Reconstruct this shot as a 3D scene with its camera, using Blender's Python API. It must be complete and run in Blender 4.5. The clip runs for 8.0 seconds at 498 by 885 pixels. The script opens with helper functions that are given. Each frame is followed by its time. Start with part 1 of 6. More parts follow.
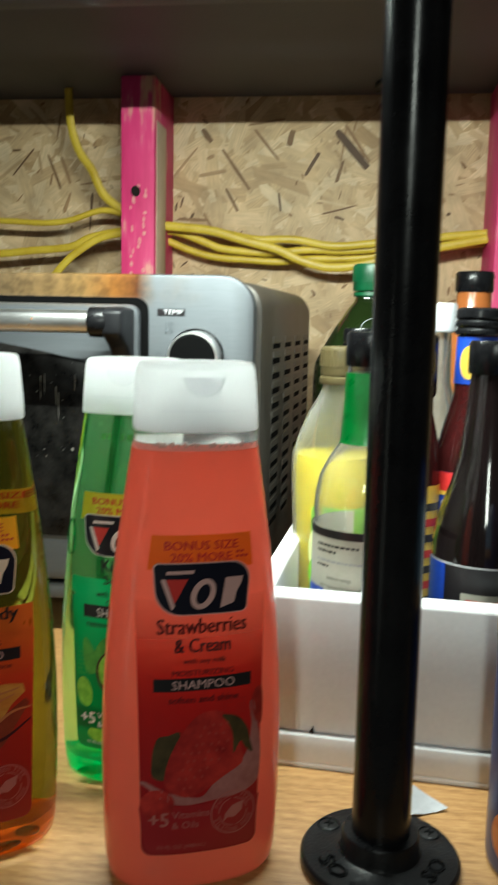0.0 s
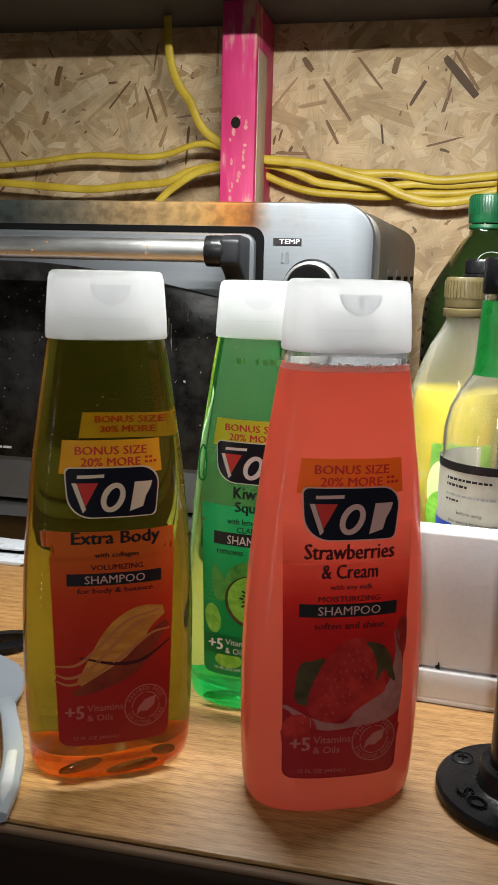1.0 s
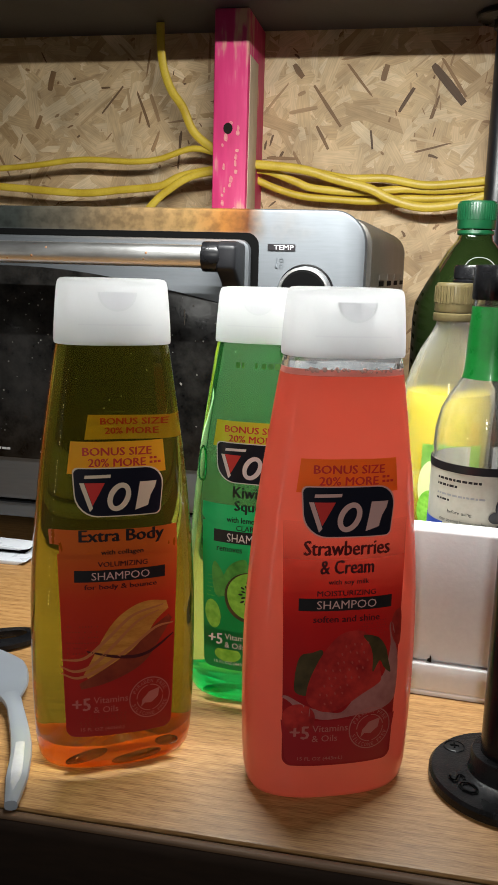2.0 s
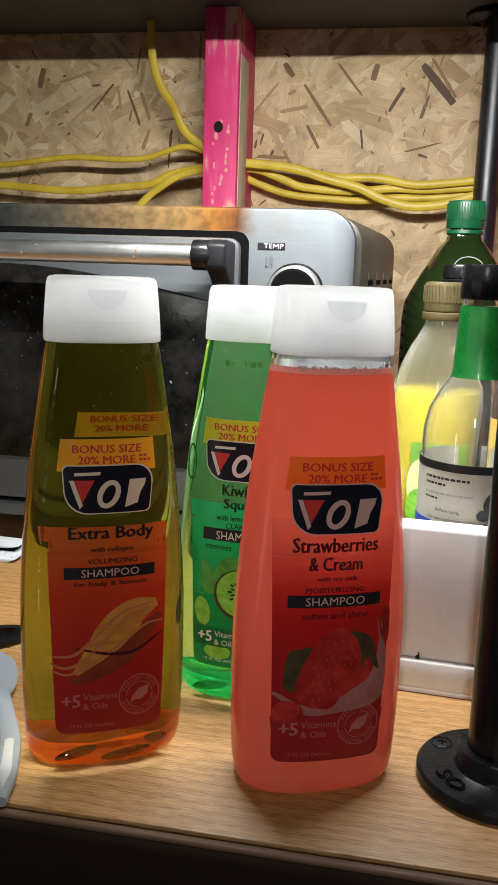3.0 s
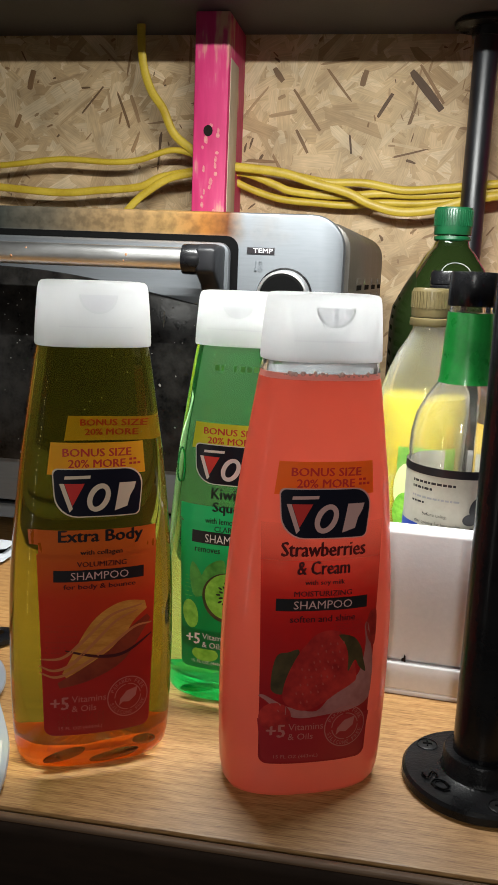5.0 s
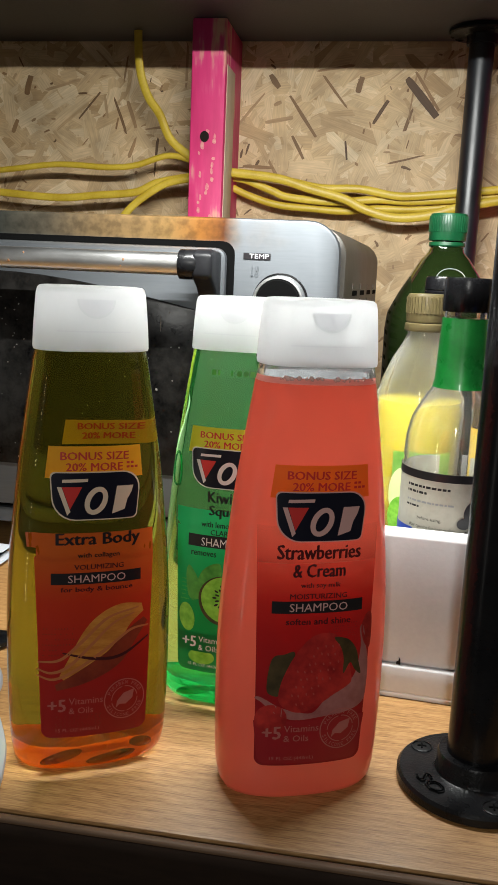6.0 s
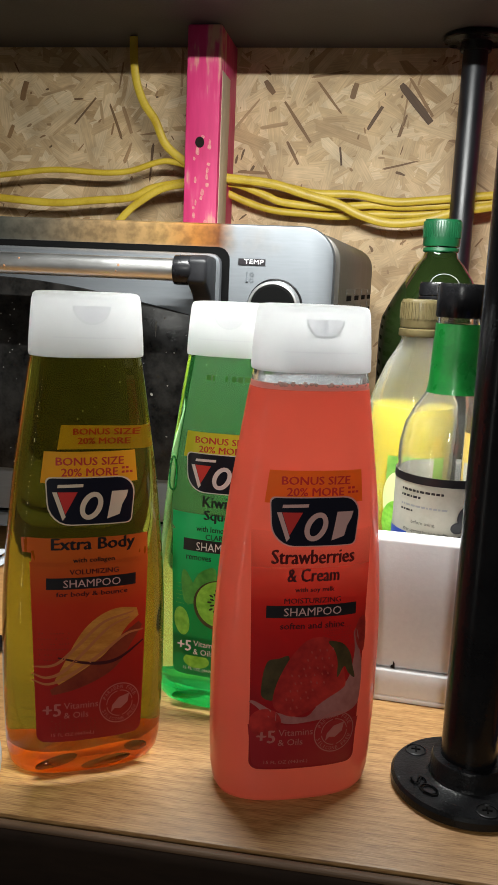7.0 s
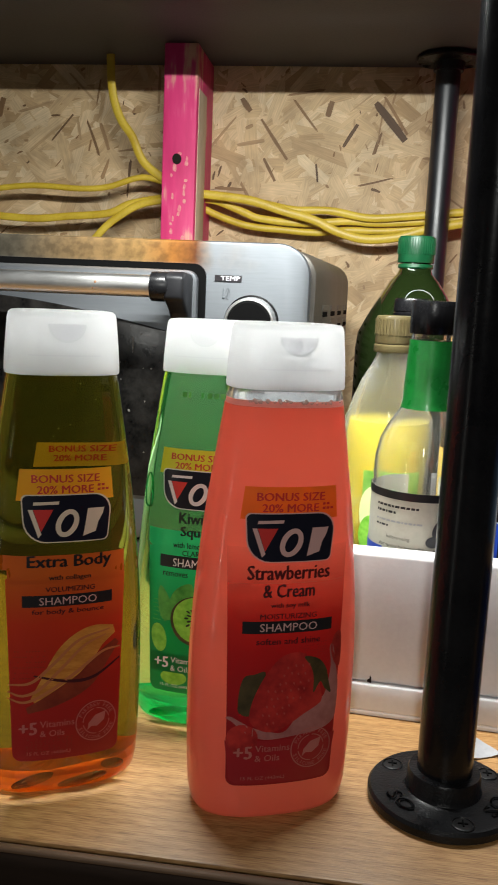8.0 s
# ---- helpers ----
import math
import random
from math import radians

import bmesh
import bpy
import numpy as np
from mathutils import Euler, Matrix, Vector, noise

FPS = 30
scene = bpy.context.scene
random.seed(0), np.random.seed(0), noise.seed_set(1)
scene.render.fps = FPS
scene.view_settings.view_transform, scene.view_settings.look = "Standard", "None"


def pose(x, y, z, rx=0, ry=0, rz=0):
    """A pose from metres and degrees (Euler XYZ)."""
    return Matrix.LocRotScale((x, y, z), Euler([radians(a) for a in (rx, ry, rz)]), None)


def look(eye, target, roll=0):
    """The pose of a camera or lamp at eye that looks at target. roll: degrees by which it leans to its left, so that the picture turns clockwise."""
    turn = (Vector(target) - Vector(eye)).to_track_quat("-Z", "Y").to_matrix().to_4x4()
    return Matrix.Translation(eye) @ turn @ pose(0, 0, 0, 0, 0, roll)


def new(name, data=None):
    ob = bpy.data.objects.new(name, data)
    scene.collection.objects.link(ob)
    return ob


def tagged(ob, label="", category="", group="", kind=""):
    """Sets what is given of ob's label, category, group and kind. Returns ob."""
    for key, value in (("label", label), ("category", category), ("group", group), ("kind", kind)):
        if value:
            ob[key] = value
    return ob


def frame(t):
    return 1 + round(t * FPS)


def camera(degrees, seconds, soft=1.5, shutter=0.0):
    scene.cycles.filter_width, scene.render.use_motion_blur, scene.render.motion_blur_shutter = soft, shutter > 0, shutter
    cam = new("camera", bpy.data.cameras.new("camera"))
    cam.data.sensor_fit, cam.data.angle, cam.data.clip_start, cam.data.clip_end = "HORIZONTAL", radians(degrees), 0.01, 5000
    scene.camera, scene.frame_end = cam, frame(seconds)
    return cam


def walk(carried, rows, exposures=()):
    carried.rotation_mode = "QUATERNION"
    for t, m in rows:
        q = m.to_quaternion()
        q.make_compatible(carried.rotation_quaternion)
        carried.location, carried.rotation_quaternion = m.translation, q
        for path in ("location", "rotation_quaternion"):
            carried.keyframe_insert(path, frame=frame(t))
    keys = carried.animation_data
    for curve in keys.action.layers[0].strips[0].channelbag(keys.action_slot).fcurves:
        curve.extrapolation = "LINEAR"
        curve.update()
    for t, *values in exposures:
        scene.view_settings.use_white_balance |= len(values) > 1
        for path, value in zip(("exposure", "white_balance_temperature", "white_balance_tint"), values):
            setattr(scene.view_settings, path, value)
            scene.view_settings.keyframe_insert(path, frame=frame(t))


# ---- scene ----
cam = camera(33.0, 8.0, shutter=0.5)
PATH = [
    (0, (0.065, 0.042, 0.238), (-0.187, 2.006, -0.043), 1.2),
    (0.5, (0.044, 0.047, 0.228), (-0.301, 1.981, -0.145), 1.8),
    (1, (0.031, 0.044, 0.225), (-0.37, 1.961, -0.178), 1.5),
    (1.5, (0.027, 0.03, 0.228), (-0.361, 1.953, -0.163), 1.6),
    (2, (0.028, 0.029, 0.228), (-0.343, 1.953, -0.173), 1.6),
    (3.5, (0.029, 0.026, 0.228), (-0.31, 1.955, -0.176), 2.0),
    (4, (0.03, 0.025, 0.228), (-0.302, 1.955, -0.176), 2.1),
    (4.5, (0.028, 0.025, 0.229), (-0.297, 1.957, -0.173), 2.2),
    (6, (0.028, 0.021, 0.23), (-0.279, 1.96, -0.157), 2.5),
    (6.5, (0.029, 0.02, 0.23), (-0.278, 1.959, -0.151), 2.4),
    (7, (0.029, 0.019, 0.231), (-0.269, 1.96, -0.146), 2.5),
    (7.5, (0.029, 0.018, 0.232), (-0.262, 1.962, -0.135), 2.6),
    (8, (0.031, 0.017, 0.233), (-0.221, 1.971, -0.111), 2.5),
]
walk(cam, [(t, look(eye, target, roll)) for t, eye, target, roll in PATH],
     exposures=[(0, 0.02, 5850, -9), (0.25, -0.08, 5850, -5), (0.6, 0.02, 6000, 2), (1.0, 0.06, 6050, 6), (2.0, 0.09, 6050, 6), (8.0, 0.09, 6050, 5)])

# ---- world and lamps ----
world = bpy.data.worlds.new("world")
scene.world = world
world.use_nodes = True
world.node_tree.nodes["Background"].inputs[0].default_value = (0.55, 0.6, 0.7, 1)
world.node_tree.nodes["Background"].inputs[1].default_value = 0.02


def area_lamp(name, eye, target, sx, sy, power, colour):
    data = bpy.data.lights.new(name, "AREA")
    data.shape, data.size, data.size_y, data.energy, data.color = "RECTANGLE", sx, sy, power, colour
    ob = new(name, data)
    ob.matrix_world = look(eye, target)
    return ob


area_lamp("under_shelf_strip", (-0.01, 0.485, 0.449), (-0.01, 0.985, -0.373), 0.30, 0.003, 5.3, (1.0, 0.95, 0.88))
# unseen fill lamp behind the camera, added to brighten the bottle fronts
area_lamp("room_fill", (-0.06, -2.0, 1.02), (0.0, 0.4, 0.12), 0.14, 0.55, 15.0, (1.0, 0.93, 0.84))
# unseen tall source added at the left for the thin streaks on the bottles
area_lamp("left_streak_light", (-1.40, -1.10, -0.16), (-0.05, 0.36, 0.12), 0.014, 0.95, 0.8, (1.0, 0.90, 0.78))


# ---- materials ----
def nodes_of(name):
    m = bpy.data.materials.new(name)
    m.use_nodes = True
    return m, m.node_tree.nodes, m.node_tree.links, m.node_tree.nodes["Principled BSDF"]


def put(bsdf, **kw):
    for key, value in kw.items():
        bsdf.inputs[key.replace("_", " ")].default_value = value


def ramp_node(n, stops):
    r = n.new("ShaderNodeValToRGB")
    e = r.color_ramp.elements
    while len(e) < len(stops):
        e.new(0.5)
    for el, (p, c) in zip(e, stops):
        el.position, el.color = p, (*c, 1)
    return r


def mottled(name, dark, light, rough=0.5, metal=0.0, scale=30.0, stretch=(1, 1, 1), bump=0.05, fine=400.0, coat=0.0, rough_var=0.12, **kw):
    """Two-scale variation of colour, roughness and relief."""
    m, n, l, b = nodes_of(name)
    tc, mp = n.new("ShaderNodeTexCoord"), n.new("ShaderNodeMapping")
    mp.inputs["Scale"].default_value = stretch
    l.new(tc.outputs["Object"], mp.inputs["Vector"])
    big, small = n.new("ShaderNodeTexNoise"), n.new("ShaderNodeTexNoise")
    big.inputs["Scale"].default_value, small.inputs["Scale"].default_value = scale, fine
    big.inputs["Detail"].default_value, small.inputs["Detail"].default_value = 5, 3
    l.new(mp.outputs[0], big.inputs["Vector"])
    l.new(mp.outputs[0], small.inputs["Vector"])
    add = n.new("ShaderNodeMath")
    add.operation = "MULTIPLY_ADD"
    add.inputs[1].default_value = 0.35
    l.new(small.outputs["Fac"], add.inputs[0])
    l.new(big.outputs["Fac"], add.inputs[2])
    r = ramp_node(n, [(0.45, dark), (0.85, light)])
    l.new(add.outputs[0], r.inputs[0])
    l.new(r.outputs[0], b.inputs["Base Color"])
    rr = n.new("ShaderNodeMapRange")
    rr.inputs["To Min"].default_value, rr.inputs["To Max"].default_value = max(0.02, rough - rough_var), min(1.0, rough + rough_var)
    l.new(big.outputs["Fac"], rr.inputs["Value"])
    l.new(rr.outputs[0], b.inputs["Roughness"])
    if bump:
        bp = n.new("ShaderNodeBump")
        bp.inputs["Strength"].default_value, bp.inputs["Distance"].default_value = bump, 0.002
        l.new(small.outputs["Fac"], bp.inputs["Height"])
        l.new(bp.outputs[0], b.inputs["Normal"])
    put(b, Metallic=metal, Coat_Weight=coat, **kw)
    return m


def plain(name, colour, rough=0.4, metal=0.0, **kw):
    m, n, l, b = nodes_of(name)
    put(b, Base_Color=(*colour, 1), Roughness=rough, Metallic=metal, **kw)
    return m


def clear(name, colour, ior=1.4, rough=0.02):
    return plain(name, colour, rough, IOR=ior, Transmission_Weight=1.0)


def glowing(name, colour, through_colour, share, rough=0.25, coat=0.5):
    """A cloudy body that lets light through."""
    m, n, l, b = nodes_of(name)
    tc, ns, r = n.new("ShaderNodeTexCoord"), n.new("ShaderNodeTexNoise"), None
    ns.inputs["Scale"].default_value = 45
    l.new(tc.outputs["Object"], ns.inputs["Vector"])
    r = ramp_node(n, [(0.3, tuple(c * 0.93 for c in colour)), (0.7, colour)])
    l.new(ns.outputs["Fac"], r.inputs[0])
    l.new(r.outputs[0], b.inputs["Base Color"])
    put(b, Roughness=rough, Coat_Weight=coat, Coat_Roughness=0.05)
    tr, mx = n.new("ShaderNodeBsdfTranslucent"), n.new("ShaderNodeMixShader")
    tr.inputs["Color"].default_value = (*through_colour, 1)
    mx.inputs[0].default_value = share
    l.new(b.outputs[0], mx.inputs[1])
    l.new(tr.outputs[0], mx.inputs[2])
    l.new(mx.outputs[0], n["Material Output"].inputs[0])
    return m


def cloudy(name, colour, haze, share, ior=1.36):
    """A tinted clear gel with a slight haze that catches light."""
    m, n, l, b = nodes_of(name)
    put(b, Base_Color=(*colour, 1), Roughness=0.02, IOR=ior, Transmission_Weight=1.0)
    tr, mx = n.new("ShaderNodeBsdfTranslucent"), n.new("ShaderNodeMixShader")
    tr.inputs["Color"].default_value = (*haze, 1)
    mx.inputs[0].default_value = share
    l.new(b.outputs[0], mx.inputs[1])
    l.new(tr.outputs[0], mx.inputs[2])
    l.new(mx.outputs[0], n["Material Output"].inputs[0])
    return m


def printed(name, stops, z0, z1, rough=0.3, glow=0.25, fade=None):
    """Ink on a clear film: colour blends printed over the label's height; some light comes through."""
    m, n, l, b = nodes_of(name)
    tc, sp, mr = n.new("ShaderNodeTexCoord"), n.new("ShaderNodeSeparateXYZ"), n.new("ShaderNodeMapRange")
    ns = n.new("ShaderNodeTexNoise")
    ns.inputs["Scale"].default_value = 60
    l.new(tc.outputs["Object"], sp.inputs[0])
    l.new(tc.outputs["Object"], ns.inputs["Vector"])
    wob = n.new("ShaderNodeMath")
    wob.operation, wob.inputs[1].default_value = "MULTIPLY_ADD", 0.008
    l.new(ns.outputs["Fac"], wob.inputs[0])
    l.new(sp.outputs["Z"], wob.inputs[2])
    mr.inputs["From Min"].default_value, mr.inputs["From Max"].default_value = z0, z1
    l.new(wob.outputs[0], mr.inputs["Value"])
    r = ramp_node(n, stops)
    l.new(mr.outputs[0], r.inputs[0])
    l.new(r.outputs[0], b.inputs["Base Color"])
    put(b, Roughness=rough)
    if glow:
        tr, mx = n.new("ShaderNodeBsdfTranslucent"), n.new("ShaderNodeMixShader")
        l.new(r.outputs[0], tr.inputs["Color"])
        mx.inputs[0].default_value = glow
        l.new(b.outputs[0], mx.inputs[1])
        l.new(tr.outputs[0], mx.inputs[2])
        l.new(mx.outputs[0], n["Material Output"].inputs[0])
    if fade:
        # the ink thins out to bare film towards the top
        thin, clr, out = n.new("ShaderNodeMapRange"), n.new("ShaderNodeBsdfTransparent"), n.new("ShaderNodeMixShader")
        thin.inputs["From Min"].default_value, thin.inputs["From Max"].default_value = fade
        l.new(sp.outputs["Z"], thin.inputs["Value"])
        l.new(thin.outputs[0], out.inputs[0])
        l.new(mx.outputs[0] if glow else b.outputs[0], out.inputs[1])
        l.new(clr.outputs[0], out.inputs[2])
        l.new(out.outputs[0], n["Material Output"].inputs[0])
    return m


def oak_material():
    m, n, l, b = nodes_of("oak_laminate")
    tc = n.new("ShaderNodeTexCoord")
    mp, mp2 = n.new("ShaderNodeMapping"), n.new("ShaderNodeMapping")
    mp.inputs["Scale"].default_value = (4.6, 58.0, 58.0)
    mp2.inputs["Scale"].default_value = (0.35, 3.0, 3.0)
    for q in (mp, mp2):
        l.new(tc.outputs["Object"], q.inputs["Vector"])
    g, w, s = n.new("ShaderNodeTexNoise"), n.new("ShaderNodeTexWave"), n.new("ShaderNodeTexNoise")
    g.inputs["Scale"].default_value, g.inputs["Detail"].default_value = 24, 6
    s.inputs["Scale"].default_value, s.inputs["Detail"].default_value = 6, 3
    w.bands_direction = "Y"
    w.inputs["Scale"].default_value, w.inputs["Distortion"].default_value = 16, 7
    w.inputs["Detail"].default_value, w.inputs["Detail Scale"].default_value = 3, 1.6
    l.new(mp.outputs[0], g.inputs["Vector"])
    l.new(mp2.outputs[0], w.inputs["Vector"])
    l.new(mp2.outputs[0], s.inputs["Vector"])
    a = n.new("ShaderNodeMath")
    a.operation, a.inputs[1].default_value = "MULTIPLY_ADD", 0.12
    l.new(w.outputs["Fac"], a.inputs[0])
    l.new(g.outputs["Fac"], a.inputs[2])
    r = ramp_node(n, [(0.34, (0.225, 0.103, 0.030)), (0.50, (0.37, 0.192, 0.062)), (0.72, (0.52, 0.295, 0.110))])
    l.new(a.outputs[0], r.inputs[0])
    mx = n.new("ShaderNodeMixRGB")
    mx.blend_type = "MULTIPLY"
    mx.inputs[0].default_value = 0.35
    l.new(r.outputs[0], mx.inputs[1])
    l.new(s.outputs["Fac"], mx.inputs[2])
    l.new(mx.outputs[0], b.inputs["Base Color"])
    bp = n.new("ShaderNodeBump")
    bp.inputs["Strength"].default_value, bp.inputs["Distance"].default_value = 0.12, 0.0008
    l.new(g.outputs["Fac"], bp.inputs["Height"])
    l.new(bp.outputs[0], b.inputs["Normal"])
    put(b, Roughness=0.42)
    return m


def flake_material(name, stops):
    m, n, l, b = nodes_of(name)
    geo = n.new("ShaderNodeNewGeometry")
    r = ramp_node(n, stops)
    l.new(geo.outputs["Random Per Island"], r.inputs[0])
    tc, ns = n.new("ShaderNodeTexCoord"), n.new("ShaderNodeTexNoise")
    ns.inputs["Scale"].default_value, ns.inputs["Detail"].default_value = 30, 5
    mp = n.new("ShaderNodeMapping")
    mp.inputs["Scale"].default_value = (1.2, 22.0, 1.0)
    l.new(tc.outputs["UV"], mp.inputs["Vector"])
    l.new(mp.outputs[0], ns.inputs["Vector"])
    mr = n.new("ShaderNodeMapRange")
    mr.inputs["From Min"].default_value, mr.inputs["From Max"].default_value = 0.3, 0.7
    mr.inputs["To Min"].default_value, mr.inputs["To Max"].default_value = 0.80, 1.08
    l.new(ns.outputs["Fac"], mr.inputs["Value"])
    mx = n.new("ShaderNodeMixRGB")
    mx.blend_type, mx.inputs[0].default_value = "MULTIPLY", 1.0
    l.new(r.outputs[0], mx.inputs[1])
    l.new(mr.outputs[0], mx.inputs[2])
    big, bigr = n.new("ShaderNodeTexNoise"), n.new("ShaderNodeMapRange")
    big.inputs["Scale"].default_value, big.inputs["Detail"].default_value = 26, 3
    l.new(tc.outputs["Object"], big.inputs["Vector"])
    bigr.inputs["From Min"].default_value, bigr.inputs["From Max"].default_value = 0.3, 0.7
    bigr.inputs["To Min"].default_value, bigr.inputs["To Max"].default_value = 0.72, 1.12
    l.new(big.outputs["Fac"], bigr.inputs["Value"])
    mx2 = n.new("ShaderNodeMixRGB")
    mx2.blend_type, mx2.inputs[0].default_value = "MULTIPLY", 1.0
    l.new(mx.outputs[0], mx2.inputs[1])
    l.new(bigr.outputs[0], mx2.inputs[2])
    l.new(mx2.outputs[0], b.inputs["Base Color"])
    bp = n.new("ShaderNodeBump")
    bp.inputs["Strength"].default_value, bp.inputs["Distance"].default_value = 0.25, 0.001
    l.new(ns.outputs["Fac"], bp.inputs["Height"])
    l.new(bp.outputs[0], b.inputs["Normal"])
    put(b, Roughness=0.62)
    return m


def steel_material():
    """Brushed steel with heat stains along the top of the door side."""
    m, n, l, b = nodes_of("stained_steel")
    tc, mp, sp = n.new("ShaderNodeTexCoord"), n.new("ShaderNodeMapping"), n.new("ShaderNodeSeparateXYZ")
    mp.inputs["Scale"].default_value = (6, 60, 60)
    l.new(tc.outputs["Object"], mp.inputs["Vector"])
    l.new(tc.outputs["Object"], sp.inputs[0])
    br, st = n.new("ShaderNodeTexNoise"), n.new("ShaderNodeTexNoise")
    br.inputs["Scale"].default_value, st.inputs["Scale"].default_value = 10, 22
    st.inputs["Detail"].default_value = 6
    l.new(mp.outputs[0], br.inputs["Vector"])
    l.new(tc.outputs["Object"], st.inputs["Vector"])
    xr, zr = n.new("ShaderNodeMapRange"), n.new("ShaderNodeMapRange")
    for q, f0, f1, out in ((xr, -0.080, -0.275, "X"), (zr, 0.246, 0.256, "Z")):
        q.inputs["From Min"].default_value, q.inputs["From Max"].default_value = f0, f1
        l.new(sp.outputs[out], q.inputs["Value"])
    # the stain runs from orange at its sharp end to grey soot, with its border broken up by noise
    jit = n.new("ShaderNodeMath")
    jit.operation, jit.inputs[1].default_value = "MULTIPLY_ADD", 0.13
    shifted = n.new("ShaderNodeMath")
    shifted.operation, shifted.inputs[1].default_value = "SUBTRACT", 0.5
    l.new(st.outputs["Fac"], shifted.inputs[0])
    l.new(shifted.outputs[0], jit.inputs[0])
    l.new(xr.outputs[0], jit.inputs[2])
    r = ramp_node(n, [(0.0, (0.118, 0.126, 0.136)), (0.03, (0.10, 0.06, 0.025)), (0.08, (0.070, 0.022, 0.004)), (0.15, (0.15, 0.060, 0.010)), (0.30, (0.16, 0.095, 0.032)), (0.55, (0.135, 0.088, 0.040)), (0.78, (0.060, 0.050, 0.034)), (1.0, (0.022, 0.025, 0.022))])
    l.new(jit.outputs[0], r.inputs[0])
    mul2 = n.new("ShaderNodeMath")
    mul2.operation = "MULTIPLY"
    edge = n.new("ShaderNodeMapRange")
    edge.inputs["From Min"].default_value, edge.inputs["From Max"].default_value = 0.0, 0.08
    l.new(jit.outputs[0], edge.inputs["Value"])
    l.new(edge.outputs[0], mul2.inputs[0])
    l.new(zr.outputs[0], mul2.inputs[1])
    mixc = n.new("ShaderNodeMixRGB")
    mixc.inputs[1].default_value = (0.118, 0.126, 0.136, 1)
    l.new(mul2.outputs[0], mixc.inputs[0])
    # soot specks in the stain
    fine, spk, rim = n.new("ShaderNodeTexNoise"), n.new("ShaderNodeMapRange"), n.new("ShaderNodeMixRGB")
    fine.inputs["Scale"].default_value, fine.inputs["Detail"].default_value = 160, 5
    l.new(tc.outputs["Object"], fine.inputs["Vector"])
    spk.inputs["From Min"].default_value, spk.inputs["From Max"].default_value = 0.36, 0.60
    spk.inputs["To Min"].default_value, spk.inputs["To Max"].default_value = 0.66, 1.10
    l.new(fine.outputs["Fac"], spk.inputs["Value"])
    rim.blend_type, rim.inputs[0].default_value = "MULTIPLY", 1.0
    l.new(r.outputs[0], rim.inputs[1])
    l.new(spk.outputs[0], rim.inputs[2])
    l.new(rim.outputs[0], mixc.inputs[2])
    l.new(mixc.outputs[0], b.inputs["Base Color"])
    rr = n.new("ShaderNodeMapRange")
    rr.inputs["To Min"].default_value, rr.inputs["To Max"].default_value = 0.50, 0.72
    l.new(br.outputs["Fac"], rr.inputs["Value"])
    l.new(rr.outputs[0], b.inputs["Roughness"])
    me = n.new("ShaderNodeMapRange")
    me.inputs["To Min"].default_value, me.inputs["To Max"].default_value = 0.92, 0.3
    l.new(mul2.outputs[0], me.inputs["Value"])
    l.new(me.outputs[0], b.inputs["Metallic"])
    put(b, Specular_IOR_Level=0.15)
    return m


def pink_paint_material():
    m, n, l, b = nodes_of("worn_pink_paint")
    tc, mp = n.new("ShaderNodeTexCoord"), n.new("ShaderNodeMapping")
    mp.inputs["Scale"].default_value = (90, 90, 14)
    l.new(tc.outputs["Object"], mp.inputs["Vector"])
    a, c = n.new("ShaderNodeTexNoise"), n.new("ShaderNodeTexNoise")
    a.inputs["Scale"].default_value, a.inputs["Detail"].default_value = 1.2, 5
    c.inputs["Scale"].default_value, c.inputs["Detail"].default_value = 9, 4
    l.new(mp.outputs[0], a.inputs["Vector"])
    l.new(tc.outputs["Object"], c.inputs["Vector"])
    r = ramp_node(n, [(0.3, (0.46, 0.012, 0.10)), (0.55, (0.64, 0.035, 0.17)), (0.585, (0.66, 0.07, 0.20)), (0.635, (0.68, 0.36, 0.25))])
    mixv = n.new("ShaderNodeMath")
    mixv.operation, mixv.inputs[1].default_value = "MULTIPLY_ADD", 0.45
    l.new(a.outputs["Fac"], mixv.inputs[0])
    off = n.new("ShaderNodeMath")
    off.operation, off.inputs[1].default_value = "MULTIPLY", 0.62
    l.new(c.outputs["Fac"], off.inputs[0])
    l.new(off.outputs[0], mixv.inputs[2])
    l.new(mixv.outputs[0], r.inputs[0])
    l.new(r.outputs[0], b.inputs["Base Color"])
    bp = n.new("ShaderNodeBump")
    bp.inputs["Strength"].default_value, bp.inputs["Distance"].default_value = 0.3, 0.001
    l.new(a.outputs["Fac"], bp.inputs["Height"])
    l.new(bp.outputs[0], b.inputs["Normal"])
    put(b, Roughness=0.6)
    return m


OAK = oak_material()
STRAND = flake_material("wood_strand", [(0.0, (0.41, 0.265, 0.12)), (0.07, (0.50, 0.34, 0.17)), (0.4, (0.585, 0.415, 0.22)), (0.8, (0.655, 0.48, 0.27)), (1.0, (0.73, 0.57, 0.35))])
SLIVER = flake_material("dark_strand", [(0.0, (0.10, 0.05, 0.018)), (0.4, (0.27, 0.15, 0.060)), (1.0, (0.44, 0.295, 0.15))])
STEEL = steel_material()
PINK_PAINT = pink_paint_material()
OSB_BASE = mottled("osb_board", (0.36, 0.23, 0.11), (0.58, 0.41, 0.22), 0.65, scale=25)
SHELF = mottled("dark_shelf_board", (0.046, 0.047, 0.056), (0.075, 0.077, 0.090), 0.6, scale=9, bump=0.1)
EDGE = mottled("dark_edge_band", (0.007, 0.004, 0.0025), (0.018, 0.010, 0.006), 0.8, scale=20, stretch=(0.2, 1, 1), Specular_IOR_Level=0.12)
